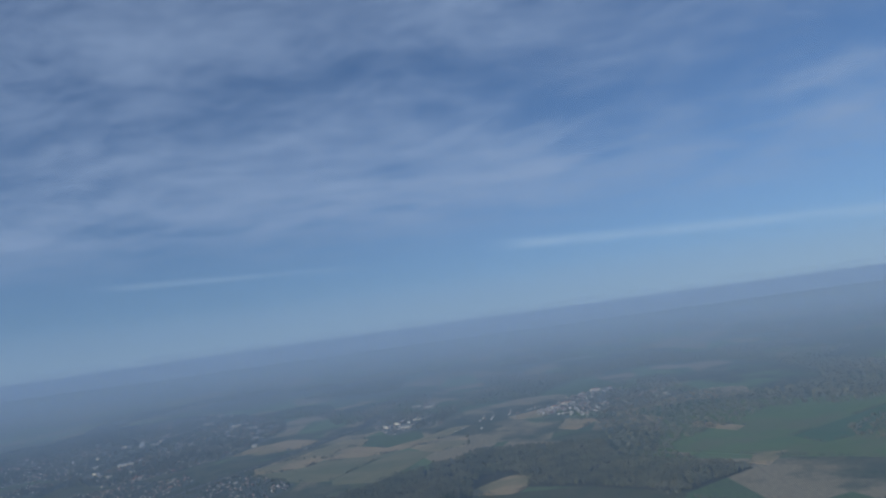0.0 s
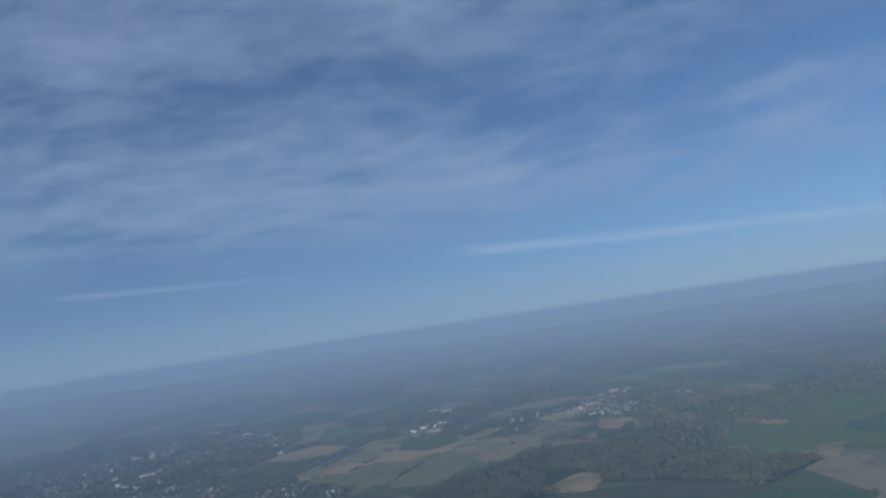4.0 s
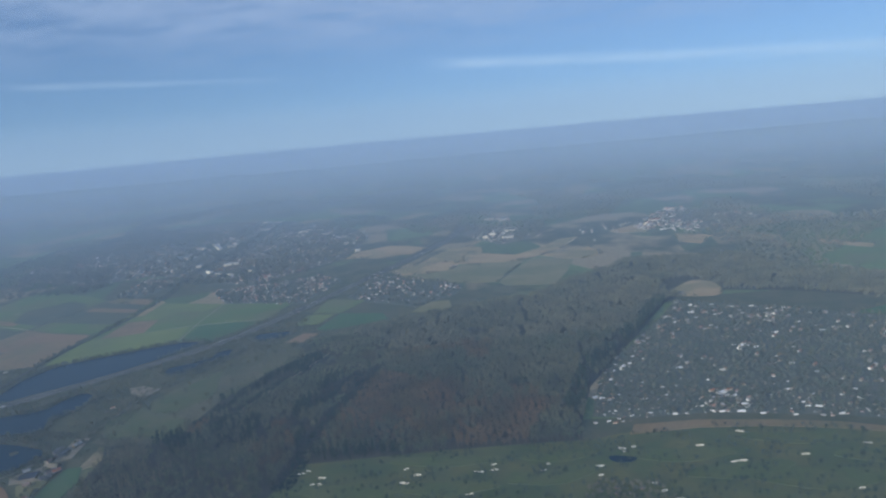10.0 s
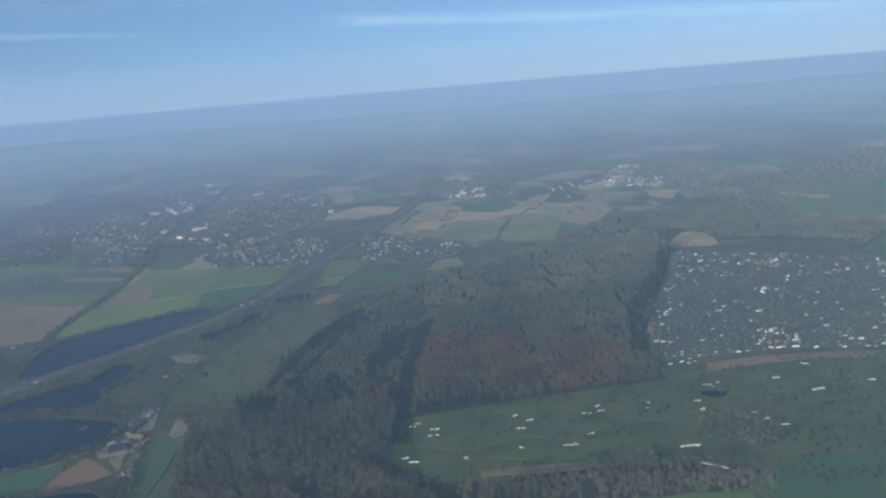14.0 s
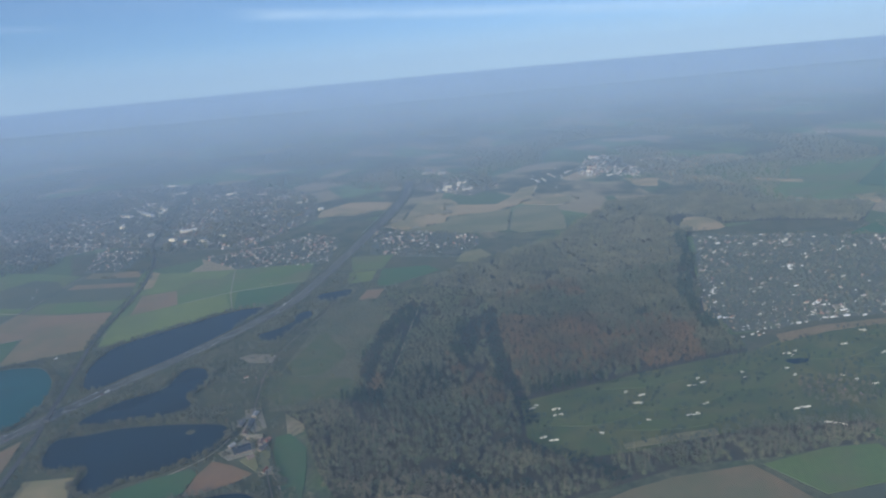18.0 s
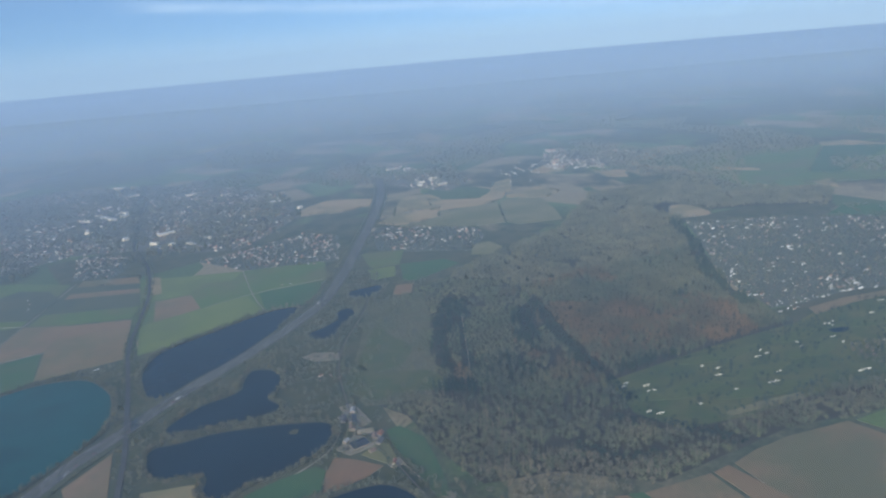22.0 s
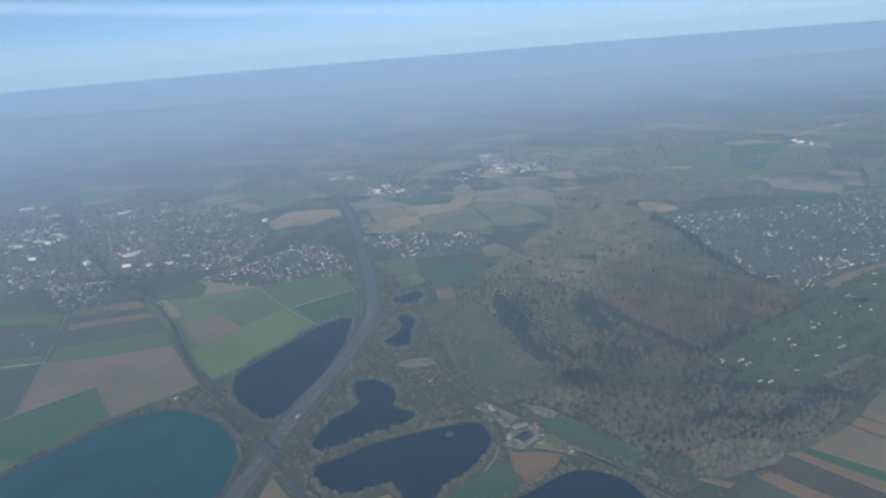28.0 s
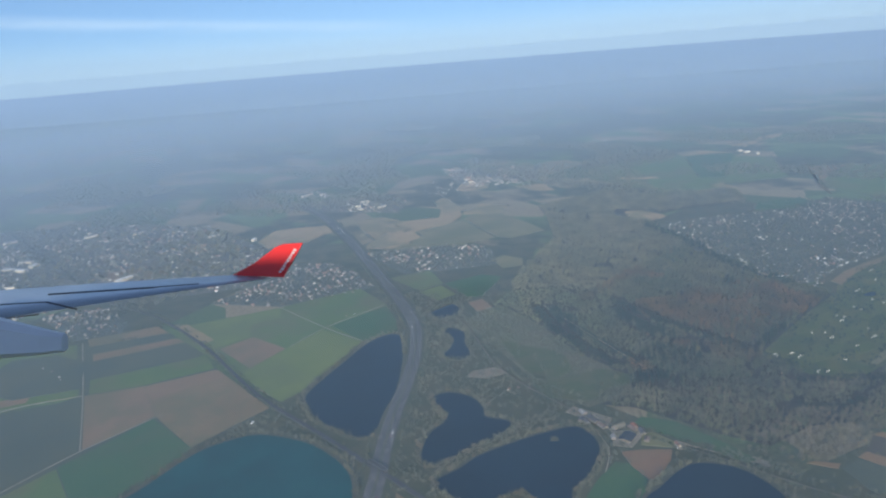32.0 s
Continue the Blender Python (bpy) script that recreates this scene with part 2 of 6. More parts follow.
col = nn.mix(1.0, col, nn.add("ShaderNodeCombineXYZ", X=grain, Y=grain, Z=grain).outputs[0], "MULTIPLY")
shade = nn.add("ShaderNodeBsdfPrincipled", Roughness=0.95)
shade.inputs["Specular IOR Level"].default_value = 0.15
nn.link(col, shade.inputs["Base Color"])
nn.link(shade.outputs[0], o.inputs[0])
bm = bmesh.new()
bmesh.ops.create_circle(bm, cap_ends=True, radius=7000, segments=96, matrix=Matrix.Translation((-500, 600, 0)))
ground = tagged(part("ground", bm, m_ground), "flat autumn lowland of meadows, woods and hedges reaching the horizon", "ground", kind="structure")

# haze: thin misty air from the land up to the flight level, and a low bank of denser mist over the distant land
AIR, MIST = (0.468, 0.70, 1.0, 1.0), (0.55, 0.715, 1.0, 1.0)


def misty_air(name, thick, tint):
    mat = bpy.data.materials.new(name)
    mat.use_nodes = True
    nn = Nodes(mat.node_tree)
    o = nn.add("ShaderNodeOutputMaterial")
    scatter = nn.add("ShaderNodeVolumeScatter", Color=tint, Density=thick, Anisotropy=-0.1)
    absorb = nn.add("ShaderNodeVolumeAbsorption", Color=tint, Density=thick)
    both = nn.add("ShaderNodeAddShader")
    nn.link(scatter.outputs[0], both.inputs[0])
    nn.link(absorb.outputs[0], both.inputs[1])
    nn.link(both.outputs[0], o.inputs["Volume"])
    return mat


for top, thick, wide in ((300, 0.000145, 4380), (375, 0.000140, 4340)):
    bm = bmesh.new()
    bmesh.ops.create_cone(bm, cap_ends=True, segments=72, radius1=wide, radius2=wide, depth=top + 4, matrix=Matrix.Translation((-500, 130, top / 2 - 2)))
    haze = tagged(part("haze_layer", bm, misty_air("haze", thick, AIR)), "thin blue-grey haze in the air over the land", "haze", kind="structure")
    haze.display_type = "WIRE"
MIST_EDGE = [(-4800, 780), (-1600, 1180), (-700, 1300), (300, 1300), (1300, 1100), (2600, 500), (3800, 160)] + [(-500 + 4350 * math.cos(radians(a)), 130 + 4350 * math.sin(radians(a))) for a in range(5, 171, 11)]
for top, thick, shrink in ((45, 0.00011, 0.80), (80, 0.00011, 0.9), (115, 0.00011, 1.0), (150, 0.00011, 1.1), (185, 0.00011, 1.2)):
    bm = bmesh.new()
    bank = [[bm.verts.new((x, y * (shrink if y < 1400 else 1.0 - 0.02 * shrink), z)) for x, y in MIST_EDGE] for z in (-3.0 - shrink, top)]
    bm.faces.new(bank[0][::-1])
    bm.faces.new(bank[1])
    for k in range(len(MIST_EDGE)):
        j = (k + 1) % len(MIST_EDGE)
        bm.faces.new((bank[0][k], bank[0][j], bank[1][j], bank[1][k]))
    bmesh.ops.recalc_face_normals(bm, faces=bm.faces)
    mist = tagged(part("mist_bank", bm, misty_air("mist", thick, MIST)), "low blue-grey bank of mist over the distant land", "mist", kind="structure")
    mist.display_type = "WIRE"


# ---- lie of the land: outlines in metres ----
LAKE_TEAL = [(-1010, 640), (-949, 697), (-910, 711), (-867, 724), (-838, 720), (-818, 708), (-802, 676), (-797, 650), (-798, 620), (-806, 596), (-825, 570), (-848, 546), (-900, 500), (-980, 520)]
LAKE_LONG = [(-614, 778), (-632, 750), (-653, 724), (-695, 682), (-728, 658), (-754, 638), (-768, 645), (-773, 688), (-765, 722), (-750, 742), (-701, 765), (-650, 787), (-624, 788)]
LAKE_BAY = [(-681, 644), (-667, 637), (-662, 617), (-669, 596), (-678, 585), (-671, 564), (-687, 557), (-709, 561), (-731, 563), (-748, 564), (-756, 574), (-746, 587), (-726, 601), (-707, 605), (-695, 613), (-690, 630)]
LAKE_LOW = [(-767, 549), (-744, 549), (-720, 549), (-690, 541), (-668, 533), (-645, 521), (-644, 506), (-656, 488), (-686, 475), (-710, 472), (-722, 464), (-735, 474), (-733, 497), (-757, 507), (-767, 518)]
LAKE_EAST = [(-690, 428), (-668, 430), (-643, 430), (-627, 424), (-617, 406), (-617, 388), (-627, 366), (-655, 340), (-700, 345), (-715, 390)]
POND_NORTH = [(-551, 797), (-530, 800), (-514, 798), (-519, 781), (-536, 769), (-552, 777)]
POND_HOOK = [(-566, 747), (-566, 725), (-586, 703), (-599, 682), (-614, 680), (-619, 699), (-600, 709), (-584, 722), (-580, 740)]
LAKES = [smooth_ring(r) for r in (LAKE_TEAL, LAKE_LONG, LAKE_BAY, LAKE_LOW, LAKE_EAST, POND_NORTH, POND_HOOK)]
MOTORWAY = smooth_line([(-300, 1480), (-322, 1390), (-340, 1336), (-372, 1250), (-415, 1145), (-470, 1022), (-530, 890), (-562, 825), (-588, 780), (-631, 730), (-674, 690), (-722, 650), (-762, 614), (-790, 586), (-818, 560), (-840, 532), (-900, 455), (-980, 340), (-1080, 190), (-1200, 20), (-1380, -220)], 10)
TREE_ROAD = smooth_line([(-775, 1900), (-782, 1500), (-788, 1215), (-772, 1110), (-766, 1040), (-768, 930), (-783, 800), (-786, 742), (-785, 704), (-784, 654), (-784, 607), (-784, 546), (-790, 430), (-780, 340), (-740, 180), (-690, 0)], 6)
FOREST_ROAD = smooth_line([(-505, 850), (-540, 760), (-561, 716), (-597, 652), (-613, 606), (-619, 570), (-624, 520), (-617, 471), (-612, 417), (-600, 330), (-560, 280), (-500, 180), (-480, 60)], 6)
FOREST = [(-560, 668), (-596, 604), (-604, 530), (-588, 500), (-582, 430), (-575, 397), (-530, 386), (-482, 346), (-432, 348), (-370, 352), (-322, 340), (-236, 330), (-240, 352), (-296, 372), (-389, 376), (-432, 384), (-446, 418), (-432, 466),
          (-322, 471), (-236, 470), (-232, 494), (-212, 562), (-161, 648), (-80, 790), (-30, 835), (60, 800), (150, 740), (230, 800), (110, 900), (100, 1010), (-60, 1040), (-110, 980), (-190, 905), (-223, 874), (-334, 826), (-405, 796), (-443, 768), (-494, 752), (-530, 715)]
GOLF = [(-432, 466), (-446, 418), (-432, 384), (-389, 376), (-296, 372), (-240, 352), (-230, 330), (-150, 312), (-20, 330), (40, 400), (-30, 440), (-64, 460), (-108, 470), (-154, 477), (-200, 477), (-232, 468), (-322, 471)]
TOWN_EAST = [(-69, 792), (-110, 722), (-160, 648), (-194, 600), (-222, 505), (-190, 496), (-140, 497), (-54, 476), (-10, 456), (120, 440), (240, 560), (230, 640), (116, 668), (40, 730)]
VILLAGE = [(-440, 1080), (-386, 1040), (-310, 965), (-318, 915), (-365, 862), (-450, 918), (-470, 945)]
VILLAGE_WEST = [(-700, 1062), (-632, 1078), (-540, 1120), (-495, 1062), (-528, 935), (-555, 935), (-648, 972)]
HAMLET = [(-868, 1219), (-795, 1165), (-800, 1080), (-816, 1057), (-864, 1079)]
TOWN_WEST = [(-1190, 1330), (-968, 1190), (-880, 1235), (-779, 1195), (-700, 1120), (-640, 1085), (-560, 1190), (-520, 1250), (-500, 1480), (-560, 1650), (-780, 1900), (-1000, 2000), (-1190, 1900)]
FAR_TOWN_A = [(-290, 1570), (-220, 1480), (-160, 1310), (-230, 1250), (-285, 1360), (-330, 1480)]
FAR_TOWN_B = [(36, 1370), (170, 1520), (300, 1340), (140, 1205)]
MEADOW = [(-597, 603), (-619, 574), (-613, 553), (-600, 535), (-575, 536), (-547, 524), (-541, 542), (-550, 564), (-585, 579)]
MEADOW_SMALL = [(-556, 680), (-550, 648), (-543, 613), (-566, 582), (-590, 586), (-596, 606), (-576, 645)]
SCRUBLAND = [(-612, 572), (-575, 665), (-545, 750), (-480, 752), (-480, 745), (-500, 672), (-531, 602), (-538, 560), (-560, 520), (-590, 522), (-612, 530)]
YOUNG_WOOD = [(-500, 638), (-466, 653), (-425, 655), (-440, 617), (-460, 568), (-469, 549), (-516, 580)]
FIR_STANDS = [[(-484, 687), (-454, 688), (-470, 645), (-487, 641), (-517, 593), (-533, 582), (-531, 593), (-507, 643)], [(-440, 617), (-417, 633), (-391, 657), (-449, 537), (-457, 543), (-460, 568)],
              [(-417, 556), (-414, 543), (-427, 476), (-434, 454), (-436, 479), (-440, 491), (-443, 508)], [(-439, 449), (-433, 440), (-446, 403), (-453, 407)]]
TOWN_EDGE = [(-84, 797), (-122, 722), (-172, 650), (-207, 602), (-234, 520)]
DARK_WOOD = [(-512, 547), (-481, 545), (-463, 516), (-470, 493), (-494, 496), (-519, 503), (-522, 521)]
RUSSET_BANDS = [[(-378, 692), (-310, 710), (-319, 686), (-383, 664)], [(-458, 520), (-447, 510), (-437, 484), (-440, 454), (-451, 457), (-473, 481)]]
POPLARS = [(-595, 546), (-555, 516), (-528, 490), (-500, 462), (-462, 428), (-430, 380), (-330, 368), (-240, 345), (-236, 330), (-322, 340), (-432, 348), (-482, 346), (-530, 386), (-575, 397), (-597, 474)]
POPLAR_ROWS = [[(-592, 545), (-556, 513), (-513, 435), (-514, 393), (-538, 372), (-566, 397), (-580, 492)], [(-466, 424), (-398, 390), (-422, 370), (-492, 391)], [(-500, 374), (-434, 370), (-330, 366), (-240, 345), (-236, 330), (-430, 336), (-484, 342), (-506, 350)]]
RUSSET_SPOTS = [(-525, 536, 11), (-462, 530, 11), (-404, 710, 13), (-415, 585, 14), (-330, 780, 24), (-332, 685, 14)]
RED_WOOD = [(-400, 590), (-330, 600), (-255, 560), (-262, 490), (-344, 474), (-424, 476), (-425, 530)]
MID_WOOD = [(-600, 610), (-540, 566), (-500, 552), (-425, 562), (-396, 640), (-384, 720), (-440, 770), (-535, 745)]
THIN_RIDES = [[(-479, 376), (-449, 370), (-430, 368)], [(-422, 398), (-430, 377), (-430, 362)], [(-406, 389), (-397, 377), (-403, 355)]]
RIDES = [[(-534, 548), (-521, 593), (-499, 655), (-462, 710)], [(-482, 640), (-518, 540)], [(-505, 404), (-488, 374), (-462, 370)], [(-412, 636), (-440, 575)], [(-464, 421), (-440, 396), (-419, 376), (-413, 352)]]
MAIN_RIDE = [(-438, 432), (-430, 490), (-422, 545), (-408, 600), (-394, 650)]

# ---- materials ----
m_water = bpy.data.materials.new("lake_water")
m_water.use_nodes = True
m_teal = bpy.data.materials.new("teal_lake_water")
m_teal.use_nodes = True
for mat, deep in ((m_water, (0.001, 0.012, 0.024)), (m_teal, (0.002, 0.050, 0.050))):
    nn = Nodes(mat.node_tree)
    o = nn.add("ShaderNodeOutputMaterial")
    where = nn.add("ShaderNodeNewGeometry").outputs["Position"]
    col = nn.mix(nn.ramp(nn.noise(where, 0.02, 3.0), 0.35, 0.65), deep, tuple(c * 1.35 for c in deep))
    shade = nn.add("ShaderNodeBsdfPrincipled", Roughness=0.2, IOR=1.33)
    shade.inputs["Specular IOR Level"].default_value = 0.08
    nn.link(col, shade.inputs["Base Color"])
    ripple = nn.add("ShaderNodeBump", Strength=0.15, Distance=0.05, Height=nn.noise(where, 1.5, 3.0))
    nn.link(ripple.outputs[0], shade.inputs["Normal"])
    nn.link(shade.outputs[0], o.inputs[0])
m_asphalt = surface("asphalt", [(0.072, 0.070, 0.068), (0.090, 0.088, 0.085), (0.060, 0.059, 0.058)], 0.08, 1.2, 0.9, spec=0.12)
m_paint = surface("road_paint", [(0.75, 0.75, 0.73), (0.65, 0.65, 0.63)], 0.5, 3.0, 0.7)
m_track = surface("gravel_track", [(0.221, 0.197, 0.153), (0.269, 0.241, 0.192)], 0.1, 1.5, 0.95)
m_lane = surface("worn_lane", [(0.107, 0.098, 0.076), (0.137, 0.122, 0.098)], 0.1, 1.5, 0.95)
m_verge = surface("verge_grass", [(0.057, 0.069, 0.031), (0.096, 0.091, 0.046), (0.044, 0.052, 0.024)], 0.06, 0.5, 0.95)
m_bank = surface("lake_bank", [(0.060, 0.062, 0.034), (0.092, 0.082, 0.050), (0.045, 0.050, 0.026)], 0.07, 0.6, 0.95)
m_floor = surface("forest_floor", [(0.036, 0.033, 0.019), (0.055, 0.046, 0.028), (0.028, 0.031, 0.016)], 0.05, 0.5, 0.95)
m_heath = surface("olive_heath", [(0.088, 0.092, 0.048), (0.124, 0.112, 0.066), (0.066, 0.076, 0.038)], 0.03, 0.3, 0.95)
m_meadow = surface("rough_meadow", [(0.067, 0.091, 0.029), (0.101, 0.103, 0.044), (0.050, 0.067, 0.026)], 0.05, 0.6, 0.95)
m_golf = surface("golf_turf", [(0.052, 0.080, 0.020), (0.118, 0.118, 0.034), (0.048, 0.060, 0.020)], 0.03, 0.12, 0.95)
m_fairway = surface("mown_fairway", [(0.068, 0.100, 0.023), (0.093, 0.108, 0.032), (0.057, 0.067, 0.022)], 0.04, 0.3, 0.95)
m_sand = surface("bunker_sand", [(0.76, 0.72, 0.60), (0.82, 0.78, 0.67)], 0.3, 2.0, 0.95)
m_gravel = surface("pale_gravel", [(0.212, 0.185, 0.134), (0.268, 0.236, 0.181), (0.134, 0.121, 0.079)], 0.1, 0.8, 0.95)
m_town = surface("gardens", [(0.052, 0.069, 0.040), (0.087, 0.095, 0.068), (0.135, 0.142, 0.132)], 0.06, 0.35, 0.95)
m_yards = surface("far_town_yards", [(0.085, 0.090, 0.060), (0.120, 0.112, 0.085), (0.170, 0.160, 0.135)], 0.03, 0.2, 0.95)
m_bark = surface("bark", [(0.12, 0.095, 0.07), (0.17, 0.14, 0.11)], 0.3, 2.0, 0.95)
FIELD_LOOKS = {
    "winter_green": [(0.088, 0.142, 0.034), (0.108, 0.160, 0.040), (0.072, 0.118, 0.030)],
    "deep_green": [(0.040, 0.104, 0.032), (0.052, 0.117, 0.036), (0.036, 0.088, 0.030)],
    "light_green": [(0.138, 0.182, 0.044), (0.165, 0.199, 0.050), (0.112, 0.150, 0.038)],
    "olive_grass": [(0.182, 0.168, 0.079), (0.221, 0.192, 0.096), (0.143, 0.140, 0.064)],
    "stubble": [(0.335, 0.240, 0.128), (0.395, 0.285, 0.158), (0.280, 0.206, 0.110)],
    "brown_soil": [(0.216, 0.142, 0.081), (0.252, 0.167, 0.098), (0.173, 0.117, 0.067)],
    "grey_soil": [(0.199, 0.140, 0.073), (0.228, 0.161, 0.085), (0.150, 0.115, 0.059)],
    "dark_crop": [(0.065, 0.081, 0.052), (0.081, 0.095, 0.057), (0.055, 0.069, 0.044)],
    "dark_soil": [(0.076, 0.060, 0.043), (0.091, 0.072, 0.052), (0.061, 0.050, 0.036)],
    "red_soil": [(0.205, 0.118, 0.062), (0.235, 0.138, 0.072), (0.168, 0.100, 0.054)],
    "orange_soil": [(0.205, 0.131, 0.066), (0.241, 0.153, 0.076), (0.175, 0.113, 0.057)],
}
BLOTCHES = {"olive_grass": (0.125, 0.135, 0.057), "stubble": (0.163, 0.158, 0.072), "brown_soil": (0.143, 0.130, 0.065), "grey_soil": (0.115, 0.120, 0.056), "winter_green": (0.125, 0.125, 0.056), "deep_green": (0.072, 0.101, 0.044), "light_green": (0.115, 0.143, 0.049), "dark_crop": (0.091, 0.096, 0.052), "orange_soil": (0.211, 0.153, 0.081), "dark_soil": (0.096, 0.096, 0.056), "red_soil": (0.180, 0.125, 0.068)}
FIELD_MATS = {k: surface(k, v, 0.018, 0.25, 0.95, rows=(30, 5), blotch=BLOTCHES[k]) for k, v in FIELD_LOOKS.items()}
FIELD_WORDS = {"olive_grass": "pale olive field of withered grass", "red_soil": "reddish-brown bare ploughed field", "dark_soil": "dark brown freshly ploughed field", "winter_green": "green winter-crop field with faint drill lines", "deep_green": "deep green field of young winter crop", "light_green": "light yellow-green grass field", "stubble": "tan stubble field after the harvest",
               "brown_soil": "bare brown ploughed field", "grey_soil": "grey-brown tilled field with sparse growth", "dark_crop": "dark grey-green field of autumn crop", "orange_soil": "narrow orange-brown ploughed strip field"}

# ---- water and banks ----
for ring, words, mat in zip(LAKES, ("large teal gravel-pit lake beside the fields", "long dark blue lake along the motorway", "dark blue bay-shaped lake with wooded shore", "dark blue lake with a small island",
                                    "dark blue lake beside a brown field", "small dark blue pond by the motorway", "small hooked dark blue pond"), (m_teal,) + (m_water,) * 6):
    cx, cy = sum(p[0] for p in ring) / len(ring), sum(p[1] for p in ring) / len(ring)
    wide = []
    for i, (x, y) in enumerate(ring):
        a, b = Vector(ring[i - 1]), Vector(ring[(i + 1) % len(ring)])
        d = (b - a).normalized()
        side = Vector((d.y, -d.x))
        if inside(x + side.x * 0.8, y + side.y * 0.8, ring):
            side = -side
        w = 3.2 + 1.6 * noise.noise(Vector((x * 0.08, y * 0.08, 3)))
        wide.append((x + side.x * w, y + side.y * w))
    tagged(part("lake_bank", slab(wide, 0.55), m_bank), "brown grassy bank round a lake", "bank", kind="structure")
    tagged(part("lake_water", slab(ring, 0.62), mat), words, "lake", kind="structure")
bm = slab(smooth_ring([(-672, 521), (-668, 524), (-665, 521), (-668, 517)]), 1.1)
tagged(part("lake_island", bm, m_bank), "tiny bushy island in a dark blue lake", "island", kind="structure")

# ---- fields ----
FIELD_LEVEL = [0.20]
FIELD_RINGS = []


def field(look_name, ring, extra=""):
    FIELD_LEVEL[0] += 0.004
    FIELD_RINGS.append(ring)
    tagged(part("field", slab(ring, FIELD_LEVEL[0]), FIELD_MATS[look_name]), FIELD_WORDS[look_name] + extra, "field", kind="structure")


def grown(ring, by=1.12):
    cx, cy = sum(p[0] for p in ring) / len(ring), sum(p[1] for p in ring) / len(ring)
    return [(cx + (x - cx) * by, cy + (y - cy) * by) for x, y in ring]


field("winter_green", [(-776, 1020), (-652, 970), (-545, 945), (-562, 866), (-604, 792), (-650, 797), (-752, 750), (-777, 746)])
field("dark_crop", [(-892, 1060), (-780, 1040), (-788, 742), (-866, 735), (-1010, 690), (-1060, 770), (-1060, 935), (-905, 915)])
field("deep_green", [(-952, 793), (-869, 811), (-866, 736), (-905, 716), (-930, 712), (-957, 742)])
field("winter_green", [(-1060, 770), (-953, 792), (-958, 741), (-932, 712), (-1010, 690)])
field("brown_soil", [(-898, 912), (-851, 886), (-866, 815), (-930, 805)])
field("grey_soil", [(-851, 885), (-785, 860), (-790, 745), (-866, 737), (-866, 814)])
field("brown_soil", [(-851, 885), (-786, 862), (-786, 838), (-856, 850)])
field("winter_green", [(-894, 912), (-883, 946), (-778, 905), (-786, 866), (-851, 888)])
field("dark_crop", [(-881, 952), (-868, 993), (-777, 958), (-777, 910)])
field("brown_soil", [(-866, 996), (-860, 1016), (-778, 982), (-777, 962)])
field("dark_crop", [(-859, 1020), (-856, 1040), (-777, 1004), (-778, 986)])
field("grey_soil", [(-856, 1043), (-850, 1070), (-778, 1040), (-778, 1008)])
field("dark_crop", [(-1060, 900), (-965, 938), (-903, 910), (-933, 806), (-1060, 790)])
field("winter_green", [(-1040, 1180), (-932, 1117), (-864, 1063), (-902, 917), (-965, 950), (-1060, 935)])
field("brown_soil", [(-990, 965), (-942, 945), (-934, 958), (-985, 985)])

field("light_green", [(-776, 832), (-658, 862), (-650, 798), (-680, 782), (-752, 752), (-778, 748)])
field("brown_soil", [(-760, 910), (-719, 910), (-712, 850), (-762, 836)])
field("winter_green", [(-698, 944), (-662, 934), (-652, 866), (-706, 853), (-716, 900)])
field("light_green", [(-754, 1010), (-652, 968), (-668, 936), (-700, 947), (-722, 914), (-764, 916)])
field("deep_green", [(-644, 864), (-566, 862), (-584, 820), (-606, 790), (-647, 800)])
field("winter_green", [(-646, 944), (-545, 944), (-566, 868), (-646, 868)])
field("winter_green", [(-495, 943), (-440, 923), (-466, 866), (-503, 870)])
field("light_green", [(-508, 866), (-474, 862), (-486, 822), (-515, 824)])
field("deep_green", [(-466, 863), (-411, 848), (-402, 820), (-470, 790), (-484, 800)])
field("brown_soil", [(-497, 788), (-478, 782), (-492, 752), (-512, 758)])
field("stubble", grown([(-417, 1100), (-400, 1066), (-366, 1058), (-329, 1076), (-315, 1112), (-342, 1136), (-396, 1116)]), " behind a village")
field("stubble", grown([(-379, 1128), (-356, 1187), (-322, 1258), (-276, 1246), (-274, 1203), (-300, 1131), (-341, 1138)]), " beside the motorway")
field("stubble", grown([(-284, 1200), (-256, 1180), (-216, 1150), (-178, 1186), (-139, 1248), (-102, 1262), (-108, 1240), (-147, 1166), (-195, 1116), (-240, 1100), (-287, 1104), (-304, 1122)]), ", long and bent")
field("olive_grass", [(-396, 1062), (-362, 1056), (-328, 1072), (-306, 1108), (-240, 1095), (-204, 1100), (-226, 1048), (-262, 962), (-300, 972), (-372, 1020), (-408, 1052)])
field("olive_grass", [(-200, 1100), (-180, 1108), (-134, 1071), (-160, 985), (-186, 922), (-250, 938), (-258, 962), (-224, 1046)], ", the greener end")
field("stubble", grown([(-164, 1136), (-136, 1138), (-95, 1156), (-88, 1096), (-124, 1078), (-173, 1117)]), ", a narrow strip")
field("stubble", grown([(-500, 1300), (-445, 1342), (-403, 1316), (-376, 1290), (-390, 1246), (-452, 1229), (-508, 1250)]), " at the edge of a town")
field("stubble", grown([(-600, 1382), (-568, 1384), (-537, 1315), (-555, 1280), (-607, 1343)]))
field("olive_grass", [(-536, 1495), (-496, 1444), (-520, 1406), (-548, 1453)])
field("olive_grass", [(-354, 884), (-328, 885), (-325, 850), (-349, 829), (-374, 843)], " at the edge of the wood")
field("winter_green", [(324, 1210), (435, 1140), (560, 1089), (597, 884), (388, 764), (266, 834), (157, 917), (203, 1108)])
